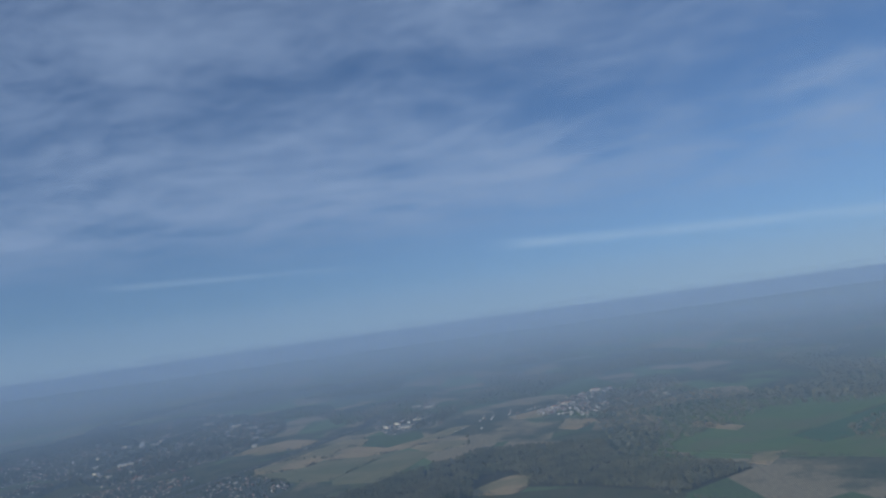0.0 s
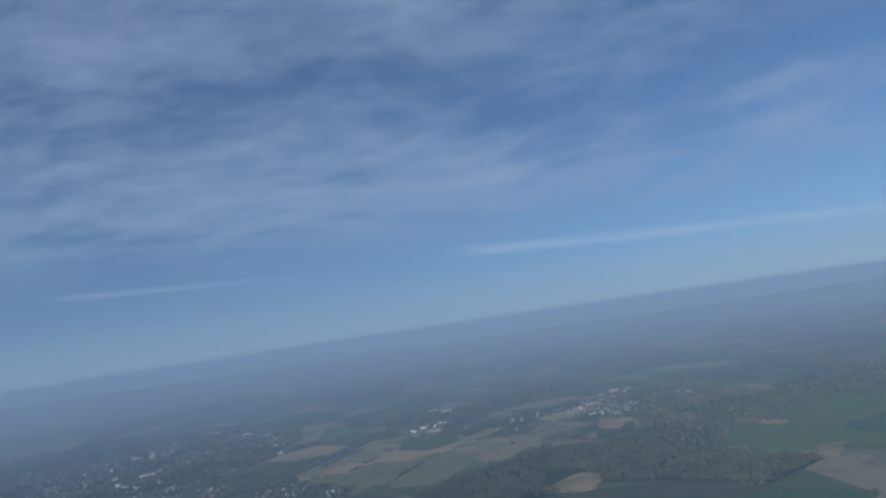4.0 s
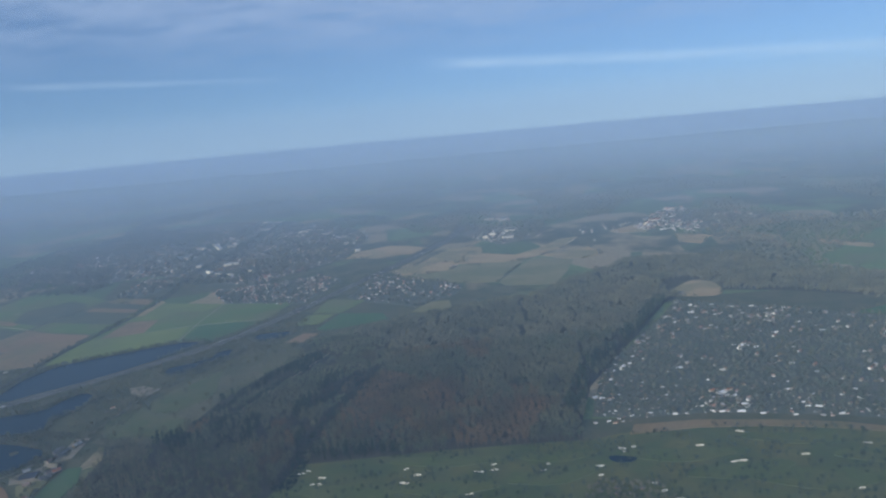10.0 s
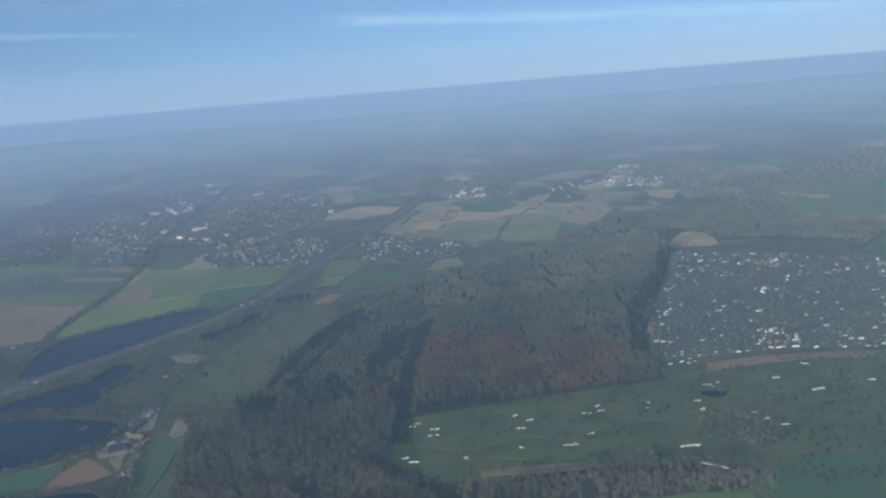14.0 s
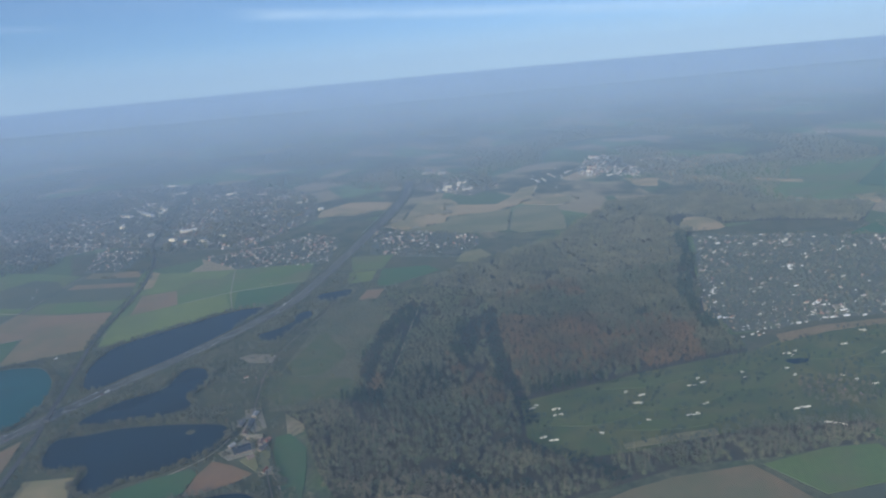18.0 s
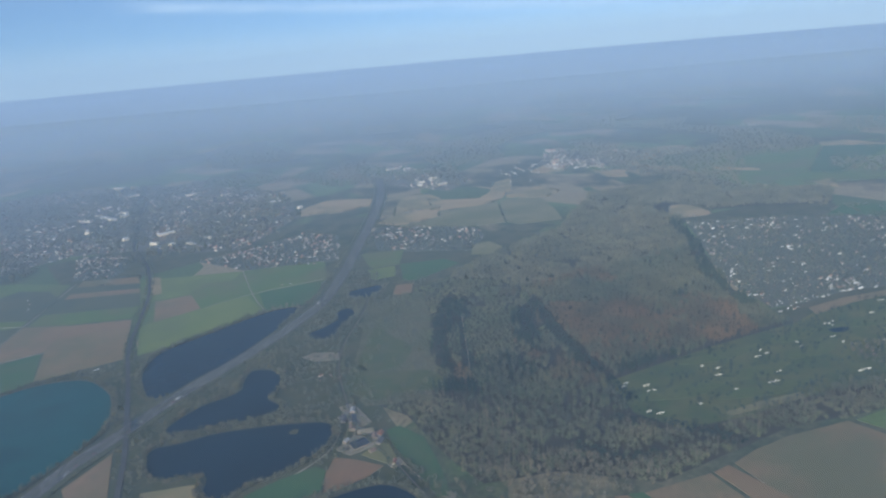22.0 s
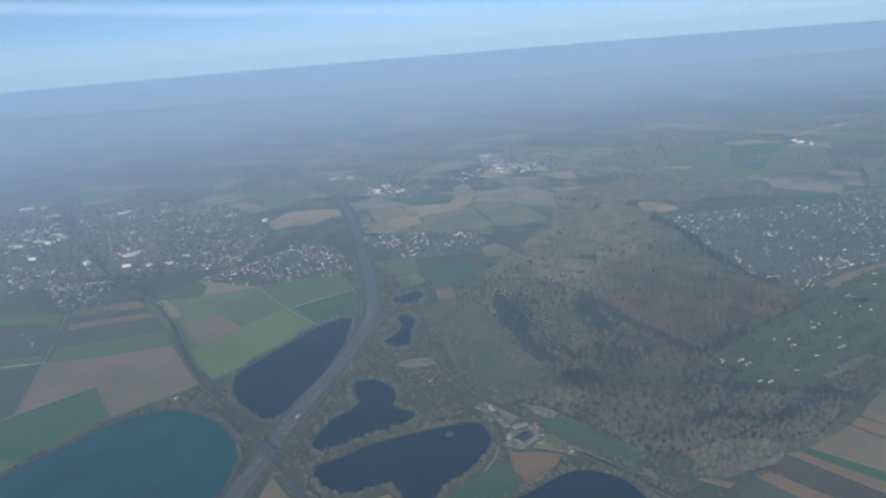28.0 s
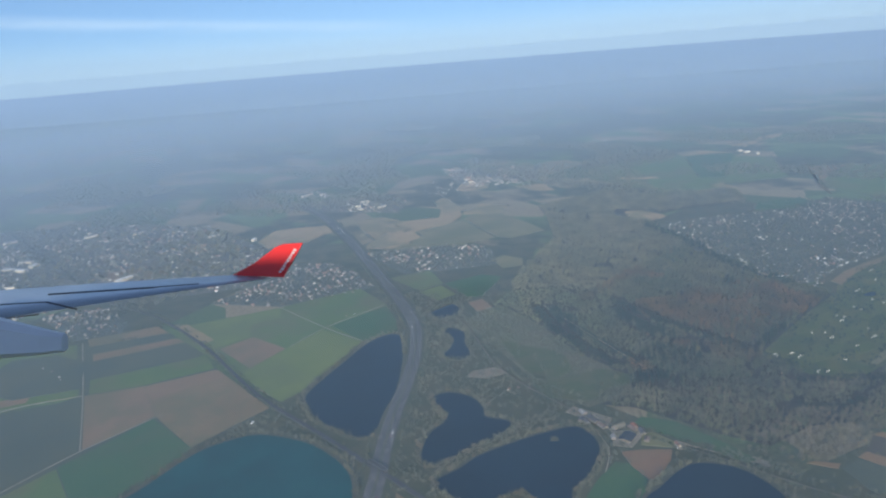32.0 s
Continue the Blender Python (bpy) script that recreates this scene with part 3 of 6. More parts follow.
field("deep_green", [(539, 1073), (625, 986), (328, 866), (312, 915)])
field("stubble", [(239, 1072), (287, 1000), (268, 978), (225, 1036)], ", a narrow tan strip")
field("stubble", [(576, 1114), (634, 1092), (632, 992), (541, 1077)])
field("stubble", [(724, 1043), (913, 1044), (1023, 1026), (930, 996), (818, 1010), (722, 1001)], ", far off")
field("stubble", grown([(70, 1212), (117, 1176), (78, 1116), (54, 1140)]), " below a distant town")
field("stubble", grown([(-22, 1300), (44, 1352), (70, 1318), (30, 1261), (-14, 1274)]), " below a distant town")
field("stubble", [(250, 858), (284, 852), (246, 802), (232, 820)])
field("deep_green", [(82, 698), (150, 723), (176, 687), (157, 656)])
field("brown_soil", [(-763, 1238), (-752, 1358), (-687, 1330), (-699, 1246)])
field("stubble", smooth_ring([(-68, 820), (-40, 860), (-16, 880), (3, 864), (-3, 818), (-18, 802), (-47, 809)], 3), " at the edge of the wood")
field("winter_green", [(276, 603), (320, 680), (480, 700), (520, 620), (250, 550)])
field("deep_green", [(120, 660), (150, 720), (216, 676), (180, 630)])
field("brown_soil", [(258, 640), (506, 771), (560, 715), (330, 690)])
field("grey_soil", [(-432, 339), (-412, 343), (-383, 344), (-336, 338), (-332, 322), (-326, 293), (-345, 268), (-405, 262), (-434, 285)], ", wide and bare")
field("winter_green", [(-330, 336), (-285, 336), (-255, 328), (-262, 296), (-318, 300)])
field("dark_crop", [(-316, 299), (-264, 294), (-258, 262), (-330, 262)])
field("orange_soil", [(-449, 338), (-437, 339), (-428, 285), (-448, 290)])
field("grey_soil", [(-497, 342), (-452, 338), (-452, 286), (-486, 286)])
field("deep_green", [(-506, 346), (-498, 343), (-487, 286), (-498, 286)])
field("orange_soil", [(-514, 348), (-507, 345), (-499, 286), (-510, 286)])
field("dark_soil", [(-540, 345), (-515, 348), (-511, 286), (-534, 286)])
field("orange_soil", [(-551, 347), (-541, 345), (-535, 286), (-551, 286)])
field("dark_crop", [(-571, 350), (-553, 346), (-553, 286), (-594, 292), (-584, 331)])
field("orange_soil", [(-580, 370), (-575, 367), (-567, 353), (-574, 352)], ", very small")
field("red_soil", [(-650, 473), (-637, 462), (-624, 447), (-636, 441), (-658, 437), (-666, 439), (-660, 458)], " between two lakes")
field("olive_grass", [(-633, 467), (-619, 475), (-612, 471), (-613, 449), (-621, 448)], " beside a farm")
field("deep_green", [(-608, 488), (-598, 489), (-588, 465), (-590, 438), (-594, 411), (-598, 396), (-605, 400), (-608, 440), (-610, 470)], " along a forest road")
field("brown_soil", [(-822, 530), (-792, 562), (-793, 490), (-815, 500)])
field("stubble", [(-773, 498), (-740, 490), (-738, 462), (-775, 465)])
field("deep_green", [(-712, 460), (-690, 466), (-664, 469), (-659, 461), (-667, 441), (-682, 433), (-706, 436)], " between two lakes")
field("deep_green", [(-250, 340), (-206, 352), (-150, 344), (-100, 300), (-240, 300)])
field("grey_soil", [(-203, 472), (-154, 474), (-108, 468), (-64, 456), (-24, 440), (-20, 446), (-62, 466), (-106, 478), (-152, 486), (-196, 486)], ", a long strip by the houses")

field("stubble", [(-766, 1028), (-752, 1014), (-752, 941), (-763, 937)], " beside a tree-lined road")
field("dark_crop", [(-928, 1076), (-889, 1049), (-872, 1000), (-897, 933), (-951, 963), (-975, 1030)], ", cut into allotment gardens")
field("olive_grass", [(-393, 386), (-363, 385), (-329, 380), (-333, 373), (-369, 378), (-394, 381)], ", a pale strip of rough by a golf course")
GRASSLAND = [(-840, 520), (-792, 600), (-790, 760), (-700, 790), (-620, 806), (-560, 870), (-470, 880), (-400, 830), (-540, 700), (-600, 610), (-600, 370), (-520, 345), (-560, 250), (-720, 310), (-830, 420)]
m_rough = surface("rough_grassland", [(0.057, 0.065, 0.027), (0.094, 0.086, 0.044), (0.042, 0.052, 0.021)], 0.035, 0.3, 0.95)
tagged(part("rough_grassland", slab(GRASSLAND, 0.07), m_rough), "olive and tan rough grassland between lakes and wood", "grassland", kind="structure")
# ---- forest floor, meadow, golf turf, gardens ----
tagged(part("forest_floor", slab(FOREST, 0.12), m_floor), "leaf-littered brown forest floor", "forest floor", kind="structure")
tagged(part("heath", slab(SCRUBLAND, 0.16), m_heath), "olive-brown heath with low scrub inside the wood", "heath", kind="structure")
tagged(part("meadow", slab(smooth_ring(MEADOW), 0.30), m_meadow), "rough green clearing in the wood", "meadow", kind="structure")
tagged(part("meadow", slab(smooth_ring(MEADOW_SMALL), 0.30), m_meadow), "small rough green clearing beside a forest road", "meadow", kind="structure")
tagged(part("golf_turf", slab(GOLF, 0.14), m_golf), "green turf of a golf course", "golf course", kind="structure")
for ring, words in ((TOWN_EAST, "gardens and streets of a leafy town"), (VILLAGE, "gardens of a village"), (VILLAGE_WEST, "gardens of a village by the fields"), (HAMLET, "gardens of a hamlet"), (TOWN_WEST, "streets and yards of a town"),
                    (FAR_TOWN_A, "yards of a distant town"), (FAR_TOWN_B, "yards of a distant town")):
    tagged(part("town_ground", slab(ring, 0.10), m_yards if words.startswith(("streets", "yards")) else m_town), words, "town ground", kind="structure")

for ring in ([(-236, 502), (-190, 498), (-120, 500), (-20, 462), (-20, 430), (-110, 462), (-236, 462)], [(-84, 790), (-62, 828), (-20, 806), (60, 802), (150, 742), (118, 666), (40, 728), (-68, 790)], [(-910, 1200), (-780, 1225), (-660, 1140), (-640, 1085), (-760, 1040), (-870, 1040)], [(-330, 830), (-400, 800), (-520, 900), (-480, 960), (-370, 860), (-300, 930), (-240, 890)]):
    tagged(part("meadow", slab(ring, 0.09), m_rough), "olive meadow strip at the edge of a town", "meadow", kind="structure")

# ---- roads ----
def road(name, line, half, mat, top, label, category="road"):
    return tagged(part(name, ribbon(line, -half, half, top), mat), label, category, kind="structure")


tagged(part("motorway_verge", ribbon(MOTORWAY, -12, 12, 0.45), m_verge), "grassy verge of a motorway", "verge", kind="structure")
motorway = tagged(part("motorway", ribbon(MOTORWAY, -6.6, 6.6, 0.60), m_asphalt), "grey asphalt motorway with two carriageways", "motorway", kind="structure")
part("median", ribbon(MOTORWAY, -0.75, 0.75, 0.78, 0.5), m_verge, motorway, "grassy central strip")
for off in (-6.0, -4.4, -2.75, -1.1, 1.1, 2.75, 4.4, 6.0):
    part("lane_line", ribbon(MOTORWAY, off - 0.04, off + 0.04, 0.604, 0.55), m_paint, motorway)
road("country_road", TREE_ROAD, 1.9, m_asphalt, 0.66, "narrow grey country road lined with trees")
road("forest_path", smooth_line([(-452, 708), (-479, 640), (-501, 582), (-519, 536)], 5), 0.5, m_track, 0.36, "pale sandy path through a wood", "path")
road("forest_road", FOREST_ROAD, 0.5, m_lane, 0.42, "pale forest road along the edge of the wood")
for pts, words in (([(-650, 970), (-652, 864), (-648, 796)], "pale farm track between green fields"), ([(-1000, 788), (-932, 805), (-860, 813)], "pale farm track between fields"), ([(-858, 1062), (-899, 914), (-932, 804)], "pale farm track along a brown field"),
                   ([(-1060, 930), (-964, 944), (-899, 914)], "pale farm track beside dark fields"), ([(-708, 850), (-652, 865), (-566, 866)], "pale farm track across green fields"), ([(-640, 470), (-628, 500), (-618, 520)], "pale farmyard track"),
                   ([(-620, 478), (-612, 446), (-602, 400)], "pale track beside a deep green field"), ([(-720, 452), (-690, 462), (-655, 480), (-640, 500)], "pale shore track by a lake")):
    road("farm_track", smooth_line(pts, 4), 0.5, m_track, 0.40, words, "track")
# the bridge that carries the country road over the motorway
bm = bmesh.new()
for x, y, z, sx, sy, sz in ((0, 0, 2.3, 3.6, 21, 0.5), (-1.75, 0, 2.75, 0.15, 21, 0.4), (1.75, 0, 2.75, 0.15, 21, 0.4), (0, -9.5, 1.1, 3.4, 0.9, 2.2), (0, 9.5, 1.1, 3.4, 0.9, 2.2), (0, 0, 1.1, 2.6, 0.5, 2.2)):
    bmesh.ops.create_cube(bm, size=1, matrix=Matrix.Translation((x, y, z)) @ Matrix.Diagonal((sx, sy, sz, 1)))
bridge = tagged(part("road_bridge", bm, m_asphalt), "grey concrete road bridge over the motorway", "bridge", kind="structure")
bridge.matrix_basis = pose(-782, 596, 0.3, 0, 0, 0)

# ---- trees ----
def leaf_material(name, dark, mid, light, patch=0.012):
    mat, nn, o = material(name)
    where = nn.add("ShaderNodeNewGeometry").outputs["Position"]
    one = nn.ramp(nn.noise(where, 0.23, 2.0), 0.32, 0.68)
    area = nn.ramp(nn.noise(where, patch, 4.0), 0.38, 0.62)
    isle = nn.add("ShaderNodeNewGeometry").outputs["Random Per Island"]
    col = nn.mix(area, dark, mid)
    col = nn.mix(nn.math("MULTIPLY", one, 0.75), col, light)
    wide_tone = nn.ramp(nn.noise(where, 0.035, 3.0), 0.30, 0.70, 0.78, 1.22)
    speck = nn.math("MULTIPLY", nn.ramp(isle, 0.0, 1.0, 0.80, 1.20, smooth=False), wide_tone)
    col = nn.mix(1.0, col, nn.add("ShaderNodeCombineXYZ", X=speck, Y=speck, Z=speck).outputs[0], "MULTIPLY")
    shade = nn.add("ShaderNodeBsdfDiffuse", Roughness=0.8)
    nn.link(col, shade.inputs[0])
    nn.link(shade.outputs[0], o.inputs[0])
    return mat


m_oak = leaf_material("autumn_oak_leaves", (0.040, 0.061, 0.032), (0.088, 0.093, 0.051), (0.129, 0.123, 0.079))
# oak leaves again for the distance, haze put in as a paler, greyer colour
m_far_oak = leaf_material("haze_paled_far_leaves", (0.074, 0.088, 0.057), (0.123, 0.124, 0.081), (0.161, 0.151, 0.102))
m_beech = leaf_material("russet_beech_leaves", (0.066, 0.060, 0.032), (0.147, 0.090, 0.046), (0.107, 0.090, 0.050), 0.02)
m_fir = leaf_material("dark_fir_needles", (0.016, 0.030, 0.018), (0.025, 0.039, 0.021), (0.033, 0.044, 0.025))
m_poplar = leaf_material("bare_poplar_twigs", (0.093, 0.090, 0.056), (0.172, 0.147, 0.100), (0.135, 0.121, 0.080), 0.03)
m_young = leaf_material("young_grey_green_twigs", (0.082, 0.098, 0.054), (0.142, 0.137, 0.086), (0.108, 0.129, 0.061), 0.02)
m_willow = leaf_material("grey_green_willow_leaves", (0.070, 0.080, 0.048), (0.112, 0.116, 0.075), (0.152, 0.148, 0.104), 0.04)
m_garden = leaf_material("garden_tree_leaves", (0.052, 0.074, 0.048), (0.083, 0.101, 0.067), (0.104, 0.101, 0.077), 0.03)
RNG = np.random.default_rng(5)


def trees_mesh(name, places, heights, widths, mat, leaves=60, size=0.62, low=0.28, cone=0.0):
    """Many trees in one mesh of small leaf clumps round tapered stems."""
    places, heights, widths = np.asarray(places, float), np.asarray(heights, float), np.asarray(widths, float)
    count = len(places)
    way = RNG.normal(size=(count, leaves, 3))
    way /= np.linalg.norm(way, axis=2, keepdims=True)
    out_r = RNG.uniform(0.45, 1.05, (count, leaves, 1)) ** 0.6
    lumps = 1 + 0.25 * np.sin(way[..., :1] * 3.1 + RNG.uniform(0, 6, (count, 1, 1))) * np.cos(way[..., 1:2] * 2.7)
    mid = way * out_r * lumps
    mid[..., 2] = (mid[..., 2] + 1) / 2
    slim = 1 - cone * mid[..., 2:3]
    centre = np.concatenate([mid[..., :2] * slim * widths[:, None, None] / 2, low * heights[:, None, None] + mid[..., 2:3] * (1 - low) * heights[:, None, None]], 2)
    centre[..., :2] += places[:, None, :2]
    corner = RNG.normal(size=(count, leaves, 3, 3)) * size * (widths / 4.0)[:, None, None, None] ** 0.5
    face = way[:, :, None, :]
    corner -= 0.75 * face * np.sum(corner * face, axis=3, keepdims=True)
    tri = (centre[:, :, None, :] + corner).reshape(-1, 3)
    ang = np.arange(4) * 2 * np.pi / 3
    stem = []
    r = 0.045 * widths
    for k in range(3):
        a = np.stack([places[:, 0] + r * np.cos(ang[k]), places[:, 1] + r * np.sin(ang[k]), 0 * r], 1)
        b = np.stack([places[:, 0] + r * np.cos(ang[k + 1]), places[:, 1] + r * np.sin(ang[k + 1]), 0 * r], 1)
        c = np.stack([places[:, 0], places[:, 1], heights * 0.8], 1)
        stem.append(np.stack([a, b, c], 1))
    tri = np.concatenate([tri, np.concatenate(stem).reshape(-1, 3)])
    tri[:, 2] = np.maximum(tri[:, 2], 0.0)
    return soup(name, tri, mat)


def scatter_in(ring, gap, keep=lambda x, y: True, jitter=0.42):
    xs, ys = [p[0] for p in ring], [p[1] for p in ring]
    places = []
    for gx in np.arange(min(xs), max(xs), gap):
        for gy in np.arange(min(ys), max(ys), gap):
            x, y = gx + RNG.uniform(-jitter, jitter) * gap, gy + RNG.uniform(-jitter, jitter) * gap
            if inside(x, y, ring) and keep(x, y):
                places.append((x, y))
    return places


def wood(name, label, places, mat, tall, wide, category="forest", **how):
    if not places:
        return
    count = len(places)
    h = RNG.uniform(tall[0], tall[1], count)
    w = RNG.uniform(wide[0], wide[1], count)
    if category == "forest":
        relief = np.array([noise.noise(Vector((x * 0.03, y * 0.03, 5.5))) for x, y in places])
        h *= 0.95 + 0.45 * relief
    tagged(part(name, trees_mesh(name, places, h, w, mat, **how)), label, category, kind="stuff")


FIELD_W = [(-54, 884), (-20, 896), (10, 840), (-22, 802), (-66, 824)]
kinds = {"oak": [], "beech": [], "fir": [], "poplar": []}
far_oak, middle, low_wood = [], [], []
for x, y in scatter_in(FOREST, 4.2):
    if any(near_line(x, y, ride, 7.0) for ride in RIDES) or near_line(x, y, MAIN_RIDE, 6.5) or any(near_line(x, y, ride, 2.6) for ride in THIN_RIDES) or near_line(x, y, FOREST_ROAD, 5) or inside(x, y, FIELD_W):
        continue
    gap = noise.noise(Vector((x * 0.022, y * 0.013, 9.7)))
    if abs(gap) < 0.030 and not inside(x, y, RED_WOOD) or noise.noise(Vector((x * 0.055, y * 0.055, 3.1))) > 0.56:
        continue
    if any(inside(x, y, ring) for ring in FIR_STANDS) or near_line(x, y, TOWN_EDGE, 7.5):
        kinds["fir" if RNG.uniform() < 0.8 else "oak"].append((x, y))
        continue
    if inside(x, y, MEADOW) or inside(x, y, MEADOW_SMALL) or inside(x, y, SCRUBLAND) or inside(x, y, YOUNG_WOOD):
        if RNG.uniform() < 0.03:
            kinds["oak"].append((x, y))
        continue
    patchy = noise.noise(Vector((x * 0.016, y * 0.016, 1.3)))
    if inside(x, y, MID_WOOD) and patchy < 0.30:
        middle += [(x, y), (x + RNG.uniform(-2.5, 2.5), y + RNG.uniform(-2.5, 2.5))]
        continue
    # trees farther off get the leaves with haze in their colour
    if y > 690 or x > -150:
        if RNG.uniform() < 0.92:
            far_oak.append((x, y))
    elif inside(x, y, DARK_WOOD):
        kinds["fir" if RNG.uniform() < 0.55 else "oak"].append((x, y))
    elif any(math.hypot(x - a, (y - b) * 0.7) < c * RNG.uniform(0.5, 1.1) for a, b, c in RUSSET_SPOTS):
        kinds["beech"].append((x, y))
    elif any(inside(x, y, ring) for ring in RUSSET_BANDS):
        kinds["beech" if RNG.uniform() < 0.75 else "oak"].append((x, y))
    elif inside(x, y, RED_WOOD):
        kinds["beech" if RNG.uniform() < 0.72 + patchy else "oak"].append((x, y))
    elif inside(x, y, POPLARS):
        tall = 0.85 if any(inside(x, y, band) for band in POPLAR_ROWS) else 0.28 + 0.7 * patchy
        if RNG.uniform() < tall:
            kinds["poplar"].append((x, y))
        elif RNG.uniform() < 0.75:
            low_wood.append((x, y))
    elif patchy > 0.28 and y > 450:
        kinds["beech"].append((x, y))
    elif patchy < -0.42:
        kinds["fir"].append((x, y))
    else:
        kinds["oak"].append((x, y))
young = []
for ring, share, grove in ((SCRUBLAND, 0.70, young), (YOUNG_WOOD, 0.95, middle)):
    grove += scatter_in(ring, 3.3, lambda x, y: RNG.uniform() < share + 0.8 * noise.noise(Vector((x * 0.025, y * 0.025, 7.7))) and not inside(x, y, MEADOW) and not inside(x, y, MEADOW_SMALL) and not any(near_line(x, y, ride, 3.0) for ride in RIDES) and not near_line(x, y, FOREST_ROAD, 2.5) and not any(inside(x, y, stand) for stand in FIR_STANDS))
young += scatter_in(MEADOW, 4.0, lambda x, y: RNG.uniform() < 0.03 + 0.5 * noise.noise(Vector((x * 0.05, y * 0.05, 4.1))))
wood("young_wood", "low grey-brown young wood and scrub", young, m_young, (0.8, 2.3), (1.6, 3.0), "young trees", leaves=36, size=0.38, low=0.05)
wood("middle_wood", "smooth grey-green wood of young birch and oak", middle, m_young, (2.6, 4.8), (2.0, 3.6), "forest", leaves=48, size=0.42, low=0.08)
edge = scatter_in([(-597, 405), (-557, 413), (-516, 402), (-473, 366), (-482, 343), (-540, 349), (-588, 375)], 4.2, lambda x, y: RNG.uniform() < 0.62 + 0.8 * noise.noise(Vector((x * 0.04, y * 0.04, 2.7))) and not near_line(x, y, FOREST_ROAD, 2.5))
wood("edge_trees", "ragged olive-brown trees along the edge of the wood", edge, m_poplar, (3.0, 7.5), (2.6, 4.6), "trees", leaves=60, size=0.5, low=0.08)
under = [(x + RNG.uniform(-2.4, 2.4), y + RNG.uniform(-2.4, 2.4)) for x, y in kinds["poplar"] for k in range(2)]
low_wood = [(x + RNG.uniform(-2.2, 2.2), y + RNG.uniform(-2.2, 2.2)) for x, y in low_wood for k in range(2)]
wood("low_mixed_wood", "olive-green mixed wood of middle height", low_wood, m_oak, (3.5, 8.5), (1.8, 3.2), leaves=60, size=0.42, low=0.1)
wood("poplar_undergrowth", "olive-green low wood under tall poplars", under, m_young, (1.8, 4.4), (2.6, 4.2), "young trees", leaves=50, size=0.45, low=0.05)
wood("oak_forest", "dense olive-brown oak forest in late autumn", kinds["oak"], m_oak, (6.0, 10.5), (3.2, 5.0), leaves=100, size=0.48)
wood("beech_forest", "russet-brown beech forest in late autumn", kinds["beech"], m_beech, (6.0, 10.0), (3.2, 5.0), leaves=100, size=0.48)
wood("fir_wood", "dark green stand of firs", kinds["fir"], m_fir, (8.0, 12.5), (3.4, 4.8), leaves=80, cone=0.8, low=0.1)
poplars = [(x + RNG.uniform(-2.2, 2.2), y + RNG.uniform(-2.2, 2.2)) for x, y in kinds["poplar"] for k in range(2)]
wood("poplar_wood", "tall grey-tan nearly bare poplars", poplars, m_poplar, (7.0, 13.5), (1.0, 2.0), leaves=58, size=0.36, low=0.10)
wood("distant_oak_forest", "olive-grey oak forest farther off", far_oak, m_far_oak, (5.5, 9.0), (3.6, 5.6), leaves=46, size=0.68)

# low dark conifers fill the rides, their colour standing in for tree shade
rides = []
for ride, half in [(MAIN_RIDE, 6.5)] + [(r, 6.0) for r in RIDES]:
    for (x0, y0), (x1, y1) in zip(ride, ride[1:]):
        length = math.hypot(x1 - x0, y1 - y0)
        for k in range(int(length * half * 0.30)):
            t, off = RNG.uniform(), RNG.uniform(-half, half)
            rides.append((x0 + (x1 - x0) * t + (y1 - y0) / length * off, y0 + (y1 - y0) * t - (x1 - x0) / length * off))
wood("ride_undergrowth", "low dark conifer growth in the forest rides", rides, m_fir, (1.2, 3.0), (2.0, 3.2), "young trees", leaves=40, size=0.5, low=0.05)

# golf trees in loose rows between the fairways
def golf_free(x, y):
    return noise.noise(Vector((x * 0.035, y * 0.09, 8.1))) > -0.10 and RNG.uniform() < 0.62


wood("golf_trees", "rows of small autumn trees between fairways", scatter_in(GOLF, 4.6, golf_free), m_fir, (2.4, 5.4), (2.0, 3.4), "trees", leaves=50, size=0.42)
club = scatter_in([(-246, 372), (-252, 400), (-236, 414), (-206, 410), (-196, 388), (-210, 370)], 3.6, lambda x, y: RNG.uniform() < 0.6)
wood("clubhouse_trees", "brown autumn trees round the golf clubhouse", club, m_poplar, (2.0, 4.4), (2.2, 3.6), "trees", leaves=46, size=0.42)
shore = []
for ring in LAKES:
    for i, (x, y) in enumerate(ring):
        nx_, ny_ = ring[(i + 1) % len(ring)]
        length = math.hypot(nx_ - x, ny_ - y)
        d = Vector((nx_ - x, ny_ - y)).normalized() if length else Vector((1, 0))
        side = Vector((d.y, -d.x))
        if inside(x + side.x, y + side.y, ring):
            side = -side
        for k in range(max(1, int(length / 1.25))):
            if RNG.uniform() < 0.85:
                s, off = RNG.uniform(0, length), RNG.uniform(0.8, 6.0)
                px_, py_ = x + d.x * s + side.x * off, y + d.y * s + side.y * off
                if not near_line(px_, py_, MOTORWAY, 9.5) and not near_line(px_, py_, TREE_ROAD, 2.5) and not any(inside(px_, py_, r) for r in LAKES):
                    shore.append((px_, py_))
near_shore = [p for p in shore if -770 < p[0] < -640 and 440 < p[1] < 660]
picked = set(range(0, len(near_shore), max(1, len(near_shore) // 130)))
wood("shore_bushes", "tan and yellow-green willow scrub along the lakes", [p for p in shore if p not in near_shore] + [p for i, p in enumerate(near_shore) if i not in picked], m_willow, (2.6, 6.6), (2.2, 4.2), "bushes", leaves=64, size=0.42, low=0.06)
